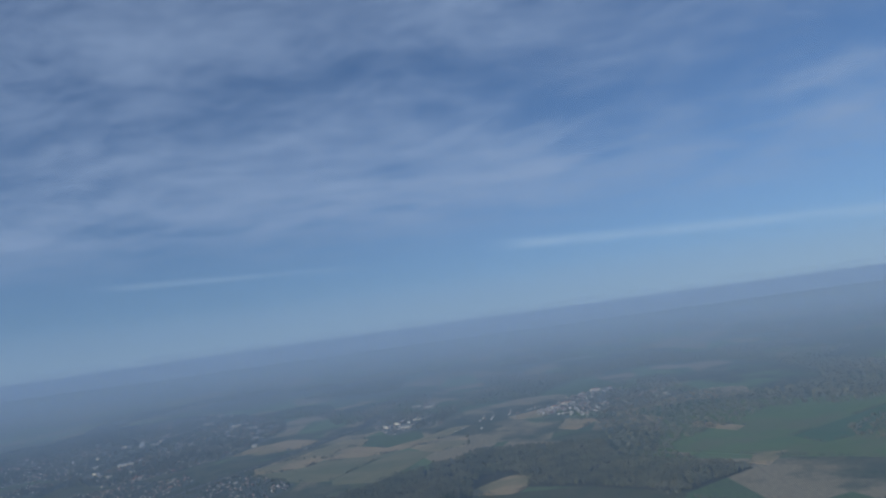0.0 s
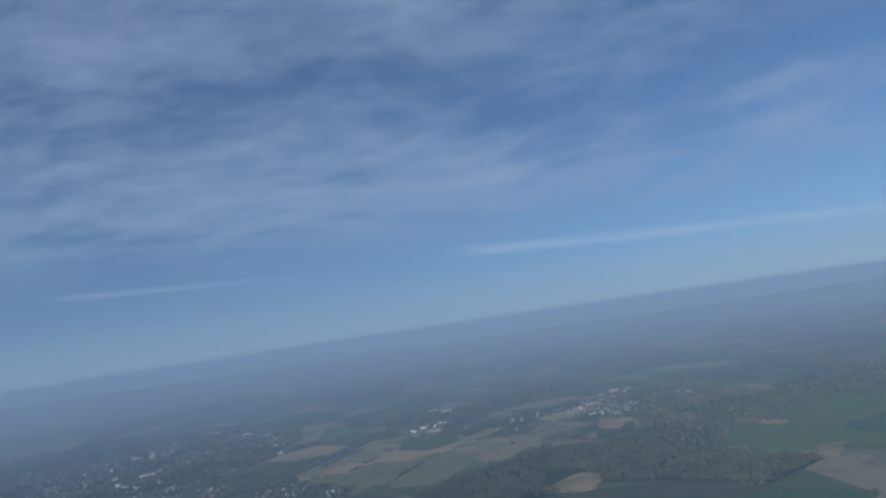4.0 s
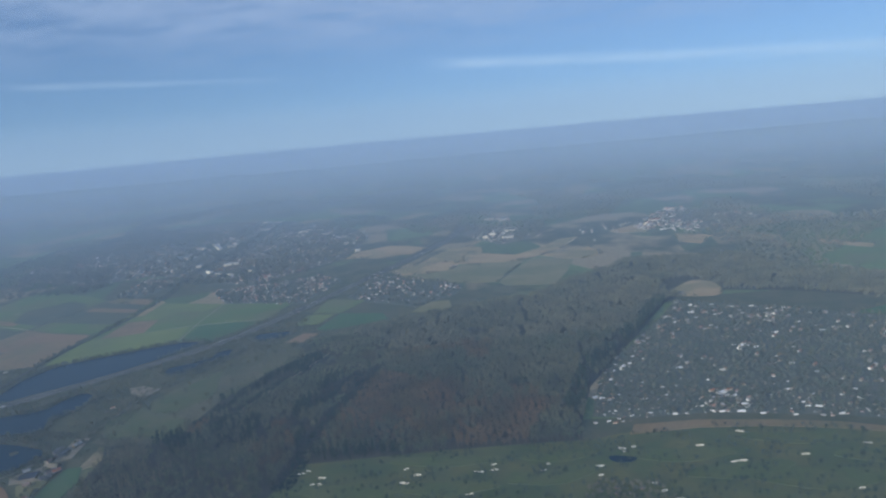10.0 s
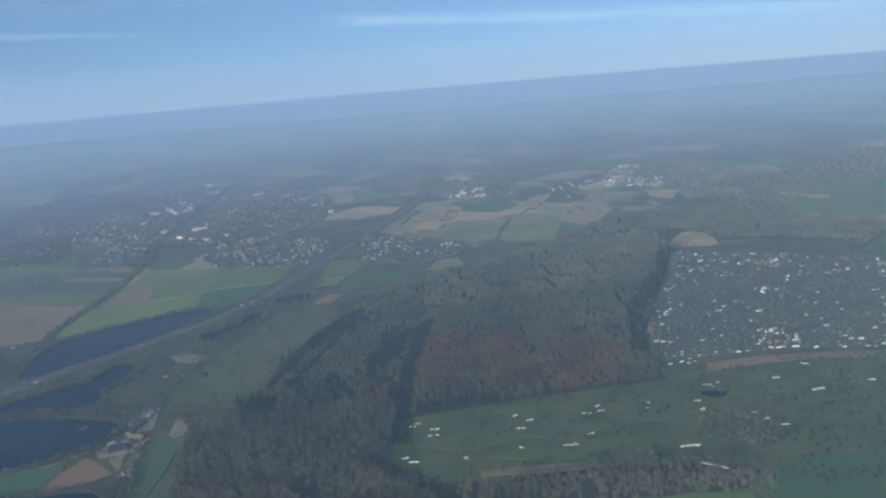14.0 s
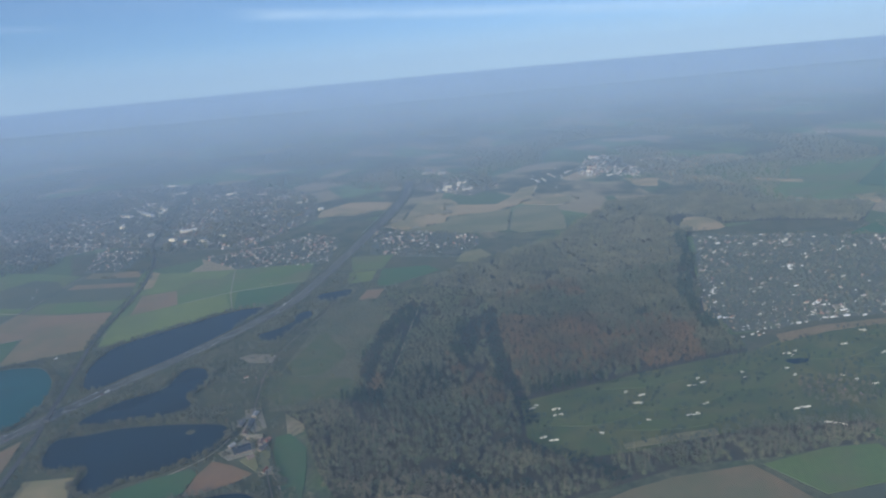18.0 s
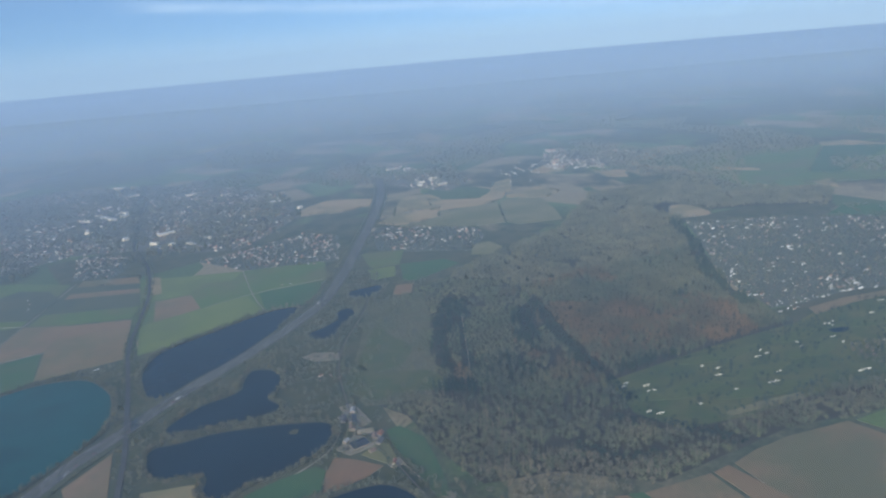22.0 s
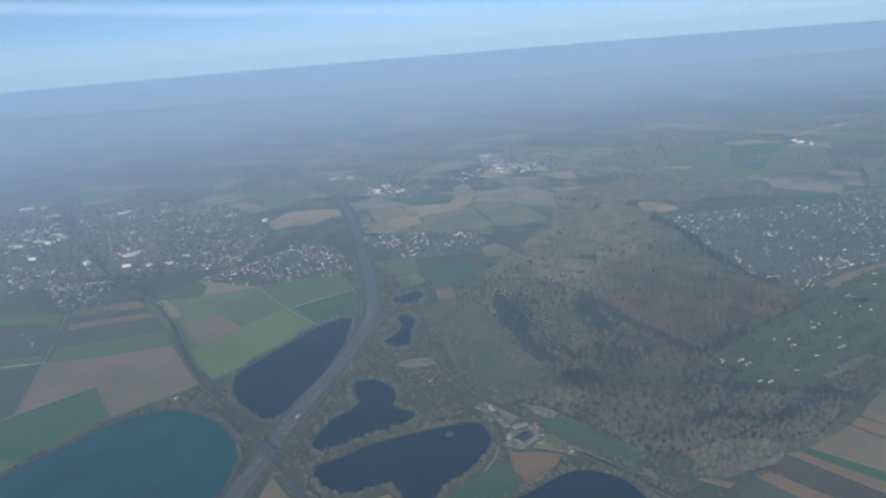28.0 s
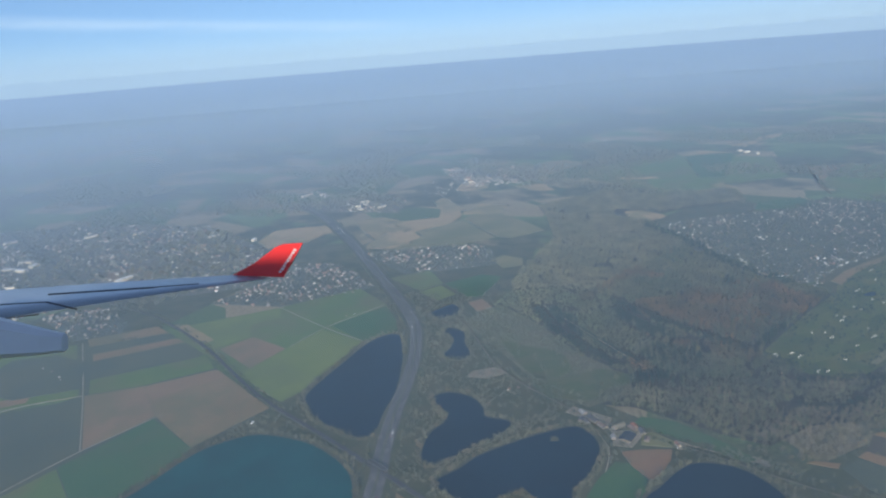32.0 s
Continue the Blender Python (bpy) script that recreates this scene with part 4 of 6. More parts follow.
LAND_STRIPS = [
    ([(-760, 556), (-720, 558), (-680, 549), (-640, 536), (-632, 548), (-665, 560), (-700, 556), (-750, 562)], 3.0, 0.9),
    ([(-665, 660), (-640, 640), (-640, 560), (-660, 590), (-655, 620)], 4.2, 0.55),
    ([(-780, 560), (-700, 650), (-630, 730), (-600, 760), (-580, 745), (-690, 650), (-755, 590)], 4.0, 0.45),
    ([(-600, 760), (-560, 820), (-520, 830), (-560, 740), (-610, 690), (-625, 700)], 4.2, 0.5),
    ([(-655, 655), (-610, 680), (-585, 660), (-610, 600), (-635, 560)], 4.6, 0.35),
    ([(-670, 478), (-640, 512), (-628, 530), (-632, 470), (-660, 472)], 3.6, 0.5),
    ([(-640, 436), (-612, 440), (-600, 360), (-590, 380), (-604, 445), (-614, 450)], 3.2, 0.6),
    ([(-795, 740), (-860, 735), (-930, 710), (-905, 716), (-850, 727), (-800, 720)], 3.2, 0.7),
    ([(-800, 720), (-780, 745), (-785, 620), (-792, 600), (-795, 650)], 3.6, 0.35),
    ([(-770, 500), (-790, 560), (-786, 470), (-778, 440)], 3.6, 0.5),
]
scrub = []
for ring, gap, share in LAND_STRIPS:
    scrub += scatter_in(ring, gap, lambda x, y: RNG.uniform() < share and not any(inside(x, y, r) for r in LAKES) and not near_line(x, y, MOTORWAY, 9.5) and not near_line(x, y, TREE_ROAD, 2.4) and not near_line(x, y, FOREST_ROAD, 2.2))
YARD_ZONES = [[(-650, 545), (-612, 545), (-606, 432), (-660, 432)], [(-634, 668), (-600, 655), (-600, 630), (-634, 636)]]
near_fields = [ring for ring in FIELD_RINGS if min(p[1] for p in ring) < 900]


def grass_free(x, y):
    clump = noise.noise(Vector((x * 0.03, y * 0.03, 5.2)))
    if clump < -0.12 or RNG.uniform() > 0.30 + clump or any(inside(x, y, ring) for ring in LAKES + near_fields + YARD_ZONES):
        return False
    return not (near_line(x, y, MOTORWAY, 10) or near_line(x, y, TREE_ROAD, 2.6) or near_line(x, y, FOREST_ROAD, 2.4))


scrub += scatter_in(GRASSLAND, 4.4, grass_free)
wood("scrub", "olive and tan scrub on the land between the lakes", scrub, m_willow, (1.6, 4.0), (2.0, 3.8), "bushes", leaves=46, size=0.45, low=0.08)
hedge = []
for line, gap, off in ((TREE_ROAD, 3.0, 3.0), (FOREST_ROAD, 3.2, 3.4), (MOTORWAY, 4.2, 12.0)):
    for (x0, y0), (x1, y1) in zip(line, line[1:]):
        length = math.hypot(x1 - x0, y1 - y0)
        for k in range(int(length / gap) + 1):
            for sgn in (-1, 1):
                if RNG.uniform() < (0.75 if off < 10 else 0.45):
                    t = RNG.uniform()
                    s = sgn * (off + RNG.uniform(-0.6, 1.8))
                    px_, py_ = x0 + (x1 - x0) * t + (y1 - y0) / length * s, y0 + (y1 - y0) * t - (x1 - x0) / length * s
                    if line is TREE_ROAD and 480 < py_ < 735 and RNG.uniform() < 0.8:
                        continue
                    if not any(inside(px_, py_, r) for r in LAKES) and not near_line(px_, py_, TREE_ROAD, 2.2) and not near_line(px_, py_, MOTORWAY, 9.0):
                        hedge.append((px_, py_))
for ring in FIELD_RINGS:
    cx, cy = sum(p[0] for p in ring) / len(ring), sum(p[1] for p in ring) / len(ring)
    if cy < 1040 and cx < -150 or cy < 600:
        continue
    for i, (x1, y1) in enumerate(ring):
        x0, y0 = ring[i - 1]
        length = math.hypot(x1 - x0, y1 - y0)
        share = 0.22 if (cy > 1000 or cx > -150) else 0.16
        phase = RNG.uniform(0, 50)
        for k in range(int(length / 2.6)):
            t = (k + RNG.uniform()) / (length / 2.6)
            if noise.noise(Vector((phase, k * 0.12, 0.5))) > 0.3 - share:
                px_, py_ = x0 + (x1 - x0) * t + RNG.uniform(-1.4, 1.4), y0 + (y1 - y0) * t + RNG.uniform(-1.4, 1.4)
                if not near_line(px_, py_, MOTORWAY, 9.0) and not near_line(px_, py_, TREE_ROAD, 2.0):
                    hedge.append((px_, py_))
wood("roadside_trees", "dark roadside trees and hedges", hedge, m_oak, (2.2, 5.0), (2.2, 3.8), "trees", leaves=46, size=0.45, low=0.1)
town_trees = []
for ring, gap, share in ((TOWN_EAST, 4.4, 0.62), (VILLAGE, 5.0, 0.55), (VILLAGE_WEST, 5.0, 0.55), (HAMLET, 5.5, 0.45)):
    town_trees += scatter_in(ring, gap, lambda x, y: RNG.uniform() < share)
pale_trees = [q for k, q in enumerate(town_trees) if k % 4 == 0]
wood("bare_garden_trees", "tan half-bare garden trees among the houses", pale_trees, m_poplar, (2.0, 4.6), (2.4, 4.0), "trees", leaves=40, size=0.5)
wood("garden_trees", "dark garden trees among the houses", [q for k, q in enumerate(town_trees) if k % 4], m_garden, (2.0, 4.6), (2.4, 4.2), "trees", leaves=40, size=0.6)
far_trees = []
for ring, gap, share in ((TOWN_WEST, 9.0, 0.36), (FAR_TOWN_A, 10.0, 0.3), (FAR_TOWN_B, 10.0, 0.3)):
    far_trees += scatter_in(ring, gap, lambda x, y: RNG.uniform() < share)
for x, y in scatter_in([(-1300, 1150), (-1300, 2600), (1300, 2600), (1300, 500), (300, 480), (120, 760), (110, 1180), (-100, 1220), (-300, 1480), (-420, 1340), (-480, 1180), (-700, 1120)], 13.0):
    if noise.noise(Vector((x * 0.0045, y * 0.0045, 4.4))) > 0.10:
        far_trees.append((x, y))
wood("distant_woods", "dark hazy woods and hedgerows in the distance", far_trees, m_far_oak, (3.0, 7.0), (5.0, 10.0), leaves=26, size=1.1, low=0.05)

# ---- single trees along the near lakes ----
def make_tree(name, height, width, mat, seed):
    rng = np.random.default_rng(seed)
    top = new(name)
    bm = bmesh.new()
    bmesh.ops.create_cone(bm, cap_ends=True, segments=7, radius1=0.06 * width, radius2=0.015 * width, depth=height * 0.8, matrix=Matrix.Translation((0, 0, height * 0.4)))
    for k in range(5):
        a, z = k * 2.4, height * (0.3 + 0.1 * k)
        bmesh.ops.create_cone(bm, cap_ends=True, segments=5, radius1=0.022 * width, radius2=0.006 * width, depth=width * 0.5, matrix=Matrix.Translation((math.cos(a) * width * 0.17, math.sin(a) * width * 0.17, z + width * 0.12)) @ pose(0, 0, 0, 0, 52, math.degrees(a)))
    part("trunk", bm, m_bark, top)
    count = 150
    way = rng.normal(size=(count, 3))
    way /= np.linalg.norm(way, axis=1, keepdims=True)
    mid = way * rng.uniform(0.35, 1.05, (count, 1)) ** 0.6 * (1 + 0.3 * np.sin(way[:, :1] * 4 + seed))
    mid = np.stack([mid[:, 0] * width / 2, mid[:, 1] * width / 2, height * 0.15 + (mid[:, 2] + 1) / 2 * height * 0.85], 1)
    tri = (mid[:, None, :] + rng.normal(size=(count, 3, 3)) * 0.24).reshape(-1, 3)
    tri[:, 2] = np.maximum(tri[:, 2], 0.1)
    part("crown", soup("crown", tri, mat), None, top)
    return top


TREE_KINDS = [(make_tree("lakeside_tree", 4.2, 3.0, m_willow, 3), "yellow-green willow on a lake shore"), (make_tree("lakeside_tree", 3.0, 3.2, m_poplar, 4), "tan half-bare bush tree on a lake bank"), (make_tree("lakeside_tree", 3.6, 2.6, m_oak, 6), "olive-brown tree by a dark lake")]
for ob, words in TREE_KINDS:
    tagged(ob, words, "tree", "trees along the lakes")
singles = [near_shore[i] for i in sorted(picked)]
for i, (x, y) in enumerate(singles):
    ob, words = TREE_KINDS[int(RNG.integers(3))]
    m = Matrix.Translation((x, y, 0.1)) @ pose(0, 0, 0, 0, 0, RNG.uniform(0, 360)) @ Matrix.Scale(RNG.uniform(0.75, 1.3), 4)
    if i < 3:
        TREE_KINDS[i][0].matrix_basis = m
    else:
        copy_thing(ob, m)

# ---- golf course: fairways and bunkers ----
FAIRWAYS = [(-395, 425, 38, 9, -8), (-330, 455, 40, 7, -6), (-330, 420, 34, 8, -4), (-262, 425, 30, 9, 8), (-345, 396, 42, 7, -10), (-180, 440, 36, 9, -6), (-150, 415, 34, 9, 4), (-100, 450, 34, 8, -10), (-110, 400, 40, 12, -8), (-190, 370, 30, 10, 20), (-60, 420, 30, 9, -6), (-255, 450, 26, 7, 0)]
for x, y, a, b, turn in FAIRWAYS:
    ring = [(x + math.cos(radians(turn)) * a * math.cos(k / 20 * 6.2832) - math.sin(radians(turn)) * b * math.sin(k / 20 * 6.2832) * (1 + 0.25 * math.sin(3 * k / 20 * 6.28)), y + math.sin(radians(turn)) * a * math.cos(k / 20 * 6.2832) + math.cos(radians(turn)) * b * math.sin(k / 20 * 6.2832) * (1 + 0.25 * math.sin(3 * k / 20 * 6.28))) for k in range(20)]
    FIELD_LEVEL[0] += 0.004
    tagged(part("fairway", slab(ring, FIELD_LEVEL[0]), m_fairway), "light green mown fairway of a golf course", "fairway", kind="structure")


def bunker_mesh(seed, long):
    rng = np.random.default_rng(seed)
    bm, rim, mid = bmesh.new(), [], []
    for k in range(14):
        a = k / 14 * 6.2832
        r = 1 + 0.22 * math.sin(2 * a + seed) + 0.12 * math.sin(3 * a + 2 * seed)
        rim.append(bm.verts.new((math.cos(a) * r * long, math.sin(a) * r * 1.0, 0.30)))
        mid.append(bm.verts.new((math.cos(a) * r * long * 0.7, math.sin(a) * r * 0.7, 0.12)))
    low = bm.verts.new((0, 0, 0.05))
    for k in range(14):
        j = (k + 1) % 14
        bm.faces.new((rim[k], rim[j], mid[j], mid[k]))
        bm.faces.new((mid[k], mid[j], low))
        wall = [bm.verts.new((v.co.x * 1.06, v.co.y * 1.06, -0.3)) for v in (rim[k], rim[j])]
        bm.faces.new((rim[j], rim[k], wall[0], wall[1]))
    return mesh_of("bunker", bm, m_sand)


BUNKER_MESHES = [bunker_mesh(1, 1.7), bunker_mesh(2, 2.1), bunker_mesh(3, 2.6), bunker_mesh(4, 1.3)]
BUNKER_SPOTS = [(-424, 456), (-428, 453), (-413, 445), (-413, 437), (-418, 437), (-436, 414), (-431, 408), (-399, 404), (-357, 448), (-349, 439), (-357, 430), (-363, 406), (-299, 445), (-299, 438), (-309, 437), (-264, 440), (-268, 432), (-261, 429), (-257, 431), (-281, 424), (-234, 421), (-316, 411), (-334, 401), (-329, 401), (-335, 391), (-330, 392)]
BUNKER_SPOTS += [(-213, 453), (-205, 454), (-212, 448), (-163, 449), (-175, 410), (-205, 407), (-202, 398), (-196, 388), (-130, 464), (-93, 454), (-86, 445), (-105, 427), (-125, 405), (-125, 393), (-188, 348), (-197, 328), (-192, 328), (-190, 325), (-193, 317), (-62, 435), (-20, 420), (-60, 405), (-95, 385)]
for k, (x, y) in enumerate(BUNKER_SPOTS):
    ob = tagged(new("bunker", BUNKER_MESHES[k % 4]), "pale sand bunker in the golf turf", "bunker", "bunkers on the golf course")
    ob.matrix_basis = pose(x, y, 0.0, 0, 0, (k * 37) % 50 - 25) @ Matrix.Diagonal((0.95 + 0.1 * (k % 4), 0.85 + 0.12 * (k % 3), 1.4, 1))
for x, y, a, b, turn in ((-263, 380.5, 5.2, 1.2, -4), (-260, 357, 6.4, 1.3, -38), (-234, 432, 4.2, 1.2, 8), (-147, 425, 4.4, 1.1, 6)):
    ob = tagged(new("bunker", BUNKER_MESHES[1]), "long pale sand bunker in the golf turf", "bunker", "bunkers on the golf course")
    ob.matrix_basis = pose(x, y, 0.0, 0, 0, turn) @ Matrix.Diagonal((a / 2.1, b, 1.4, 1))
tagged(part("golf_pond", slab(smooth_ring([(-224, 443), (-215, 442), (-207, 438), (-213, 434), (-222, 436)]), 0.7), m_water), "small dark pond on the golf course", "pond", kind="structure")

# ---- houses ----
def wall_paint(name, a, b):
    return surface(name, [a, b], 0.3, 2.0, 0.85)


WALLS = [wall_paint("white_render", (0.84, 0.83, 0.80), (0.76, 0.75, 0.72)), wall_paint("cream_render", (0.68, 0.61, 0.48), (0.60, 0.54, 0.43)), wall_paint("red_brick", (0.30, 0.15, 0.11), (0.26, 0.13, 0.10))]
m_tile_red = surface("red_roof_tiles", [(0.30, 0.13, 0.085), (0.24, 0.11, 0.075), (0.36, 0.17, 0.11)], 0.2, 1.5, 0.8)
m_tile_grey = surface("grey_roof_tiles", [(0.109, 0.109, 0.116), (0.143, 0.143, 0.146), (0.082, 0.082, 0.085)], 0.2, 1.5, 0.75, spec=0.15)
m_sheet = surface("pale_sheet_roof", [(0.78, 0.79, 0.80), (0.84, 0.84, 0.84), (0.70, 0.71, 0.72)], 0.1, 0.8, 0.5, spec=0.5)
m_dull = surface("dull_sheet_roof", [(0.288, 0.295, 0.302), (0.338, 0.338, 0.338), (0.238, 0.245, 0.252)], 0.1, 0.8, 0.6, spec=0.3)
m_pale = surface("weathered_sheet_roof", [(0.54, 0.55, 0.56), (0.62, 0.62, 0.62), (0.46, 0.47, 0.48)], 0.1, 0.8, 0.5, spec=0.4)
m_pane = surface("window_glass", [(0.03, 0.035, 0.045), (0.05, 0.055, 0.065)], 0.3, 1.0, 0.1, spec=0.6)
m_wood = surface("dark_door", [(0.10, 0.07, 0.05), (0.13, 0.09, 0.06)], 0.3, 2.0, 0.7)


def box(bm, x, y, z, sx, sy, sz):
    bmesh.ops.create_cube(bm, size=1, matrix=Matrix.Translation((x, y, z)) @ Matrix.Diagonal((sx, sy, sz, 1)))


def make_house(name, long, wide, eaves, ridge, wall, roof, flat=False):
    """A gabled house: walls with gables, an overhanging roof, chimney, door and windows."""
    top = new(name)
    bm = bmesh.new()
    l, w = long / 2, wide / 2
    if flat:
        box(bm, 0, 0, eaves / 2, long, wide, eaves)
    else:
        ends = []
        for s in (-1, 1):
            ends.append([bm.verts.new(p) for p in ((s * l, -w, 0), (s * l, w, 0), (s * l, w, eaves), (s * l, 0, ridge), (s * l, -w, eaves))])
        bm.faces.new(ends[0])
        bm.faces.new(ends[1][::-1])
        for a, b in ((0, 1), (1, 2), (4, 0)):
            bm.faces.new((ends[0][a], ends[0][b], ends[1][b], ends[1][a]))
        bmesh.ops.recalc_face_normals(bm, faces=bm.faces)
    part("wall", bm, wall, top)
    bm = bmesh.new()
    if flat:
        box(bm, 0, 0, eaves + 0.08, long + 0.3, wide + 0.3, 0.16)
        for k in range(3):
            box(bm, (k - 1) * long * 0.28, 0, eaves + 0.28, long * 0.08, wide * 0.5, 0.25)
    else:
        slope = math.atan2(ridge - eaves, w)
        run = math.hypot(ridge - eaves, w) + 0.28
        for s in (-1, 1):
            bmesh.ops.create_cube(bm, size=1, matrix=Matrix.Translation((0, s * (w + 0.14) / 2, (ridge + eaves) / 2 - 0.03)) @ Matrix.Rotation(-s * slope, 4, "X") @ Matrix.Diagonal((long + 0.35, run, 0.12, 1)))
    part("roof", bm, roof, top)
    if not flat and long < 7:
        bm = bmesh.new()
        box(bm, l * 0.4, w * 0.25, ridge - 0.1, 0.3, 0.3, 0.7)
        part("chimney", bm, WALLS[2], top)
    for s in (-1, 1):
        cnt = max(2, int(long / 2.0))
        for k in range(cnt):
            bm = bmesh.new()
            box(bm, (k + 0.5) / cnt * long - l, s * (w + 0.01), eaves * 0.55, 0.42, 0.05, 0.5)
            part("window", bm, m_pane, top)
    bm = bmesh.new()
    box(bm, -l * 0.2, -(w + 0.015), 0.42, 0.36, 0.05, 0.84)
    part("door", bm, m_wood, top)
    return top


m_far_wall, nn, o = material("mixed_far_walls")
isle = nn.add("ShaderNodeNewGeometry").outputs["Random Per Island"]
col = nn.mix(nn.ramp(isle, 0.25, 0.27), (0.60, 0.585, 0.56), (0.32, 0.295, 0.25))
col = nn.mix(nn.ramp(isle, 0.55, 0.57), col, (0.20, 0.15, 0.12))
shade = nn.add("ShaderNodeBsdfPrincipled", Roughness=0.85)
nn.link(col, shade.inputs["Base Color"])
nn.link(shade.outputs[0], o.inputs[0])
HOUSE_KINDS = [
    (make_house("house", 4.2, 3.4, 1.9, 3.3, WALLS[0], m_tile_red), "small white rendered house with a red tiled roof"),
    (make_house("house", 3.8, 3.4, 2.0, 3.5, WALLS[0], m_tile_grey), "small white rendered house with a grey tiled roof"),
    (make_house("house", 4.6, 3.2, 1.8, 2.9, WALLS[0], m_sheet), "white house with a pale shining roof"),
    (make_house("house", 4.4, 3.6, 2.0, 3.4, WALLS[1], m_tile_red), "cream house with a red-brown tiled roof"),
    (make_house("house", 4.0, 3.2, 1.9, 3.2, WALLS[2], m_tile_grey), "brick house with a dark grey roof"),
    (make_house("house", 5.6, 3.8, 2.2, 2.2, WALLS[0], m_sheet, True), "flat-roofed white building with a pale roof"),
]
for ob, words in HOUSE_KINDS:
    tagged(ob, words, "house", "houses of the towns")
used_house = set()


def place_house(kind, x, y, turn, scale=1.0):
    ob, words = HOUSE_KINDS[kind]
    m = pose(x, y, 0.05, 0, 0, turn) @ Matrix.Diagonal((scale * 1.15, scale * 0.82, scale * 0.78, 1))
    if kind not in used_house:
        used_house.add(kind)
        ob.matrix_basis = m
        return ob
    return copy_thing(ob, m)


def house_spots(ring, gap_x, gap_y, turn, share):
    c, s = math.cos(radians(turn)), math.sin(radians(turn))
    cx, cy = sum(p[0] for p in ring) / len(ring), sum(p[1] for p in ring) / len(ring)
    spots = []
    for i in range(-40, 41):
        for j in range(-40, 41):
            u, v = i * gap_x + RNG.uniform(-3, 3), j * gap_y + (3.2 if i % 2 else -1) + RNG.uniform(-3, 3)
            x, y = cx + u * c - v * s, cy + u * s + v * c
            edge = 0.42 if ring is TOWN_EAST and near_line(x, y, ring[:9], 22) else -0.04
            if inside(x, y, ring) and RNG.uniform() < share + edge + 0.5 * noise.noise(Vector((x * 0.02, y * 0.02, 2.2))):
                spots.append((x, y))
    return spots


STREET_WEST = [(-69, 787), (-69, 764), (-58, 770), (-67, 742), (-96, 734), (-112, 709), (-93, 713), (-103, 688), (-140, 663), (-155, 637), (-161, 624), (-180, 607), (-168, 607), (-153, 616), (-194, 590), (-178, 594), (-192, 573), (-191, 562), (-203, 566), (-208, 536), (-203, 532), (-212, 539), (-222, 494), (-212, 495), (-204, 498), (-202, 493), (-188, 501), (-194, 501), (-176, 529), (-180, 503)]
STREET_NORTH = [(-36, 766), (-52, 740), (-46, 729), (-20, 752), (-32, 715), (-19, 725), (-15, 711), (0, 748), (10, 733), (28, 733), (20, 706), (-68, 724), (-64, 694), (-73, 685), (18, 683), (27, 666), (25, 651), (39, 659), (73, 692), (43, 708), (-17, 657), (-67, 657), (-66, 632), (-57, 628), (-20, 615), (25, 609), (28, 590)]
STREET_SOUTH = [(-140, 589), (-131, 587), (-101, 586), (-99, 575), (-157, 549), (-159, 533), (-118, 556), (-119, 536), (-127, 522), (-112, 522), (-113, 509), (-109, 505), (-130, 496), (-117, 494), (-140, 508), (-136, 499), (-155, 498), (-163, 498), (-104, 488), (-84, 482), (-69, 501), (-69, 494), (-63, 492), (-67, 478), (-54, 478), (-37, 508), (-21, 537), (-51, 581), (-44, 596), (-40, 577), (-67, 552), (-68, 525), (-31, 555)]
for street, turn in ((STREET_WEST, 8), (STREET_NORTH, -10), (STREET_SOUTH, -4)):
    for x, y in street:
        place_house(int(RNG.choice([2, 5, 2, 1])), x, y, turn + RNG.uniform(-14, 14), RNG.uniform(0.58, 0.92))
        if RNG.uniform() < 0.55:
            place_house(int(RNG.choice([0, 3, 4])), x + RNG.uniform(3.5, 5.5), y + RNG.uniform(-4, 4), turn + RNG.uniform(-14, 14), RNG.uniform(0.5, 0.8))
SEEN_TOWN = [(-90, 800), (-225, 600), (-230, 490), (-60, 470), (110, 690), (40, 760)]
spare = []
for ring, gx, gy, turn, share, most in ((TOWN_EAST, 6.4, 8.0, 32, 0.36, 190), (VILLAGE, 7, 9, -40, 0.36, 24), (VILLAGE_WEST, 7.5, 9, -20, 0.34, 20), (HAMLET, 8, 9, -30, 0.4, 6)):
    spots = sorted(house_spots(ring, gx, gy, turn, share), key=lambda p: math.hypot(p[0] + 420, p[1] - 100))
    for x, y in spots[:most]:
        near = ring is TOWN_EAST
        if near and inside(x, y, SEEN_TOWN):
            if RNG.uniform() < 0.8:
                place_house(int(RNG.choice([0, 3, 4, 1, 2])), x, y, turn + RNG.choice([0, 90]) + RNG.uniform(-9, 9), RNG.uniform(0.36, 0.6))
            continue
        place_house(int(RNG.choice(6, p=[0.20, 0.22, 0.24, 0.08, 0.10, 0.16] if near else [0.24, 0.20, 0.10, 0.18, 0.22, 0.06])), x, y, turn + RNG.choice([0, 90]) + RNG.uniform(-9, 9), RNG.uniform(0.48, 0.82) if near else RNG.uniform(0.4, 0.66))
    spare += [(x, y, radians(turn)) for x, y in spots[most:] if not inside(x, y, SEEN_TOWN) or RNG.uniform() < 0.25]
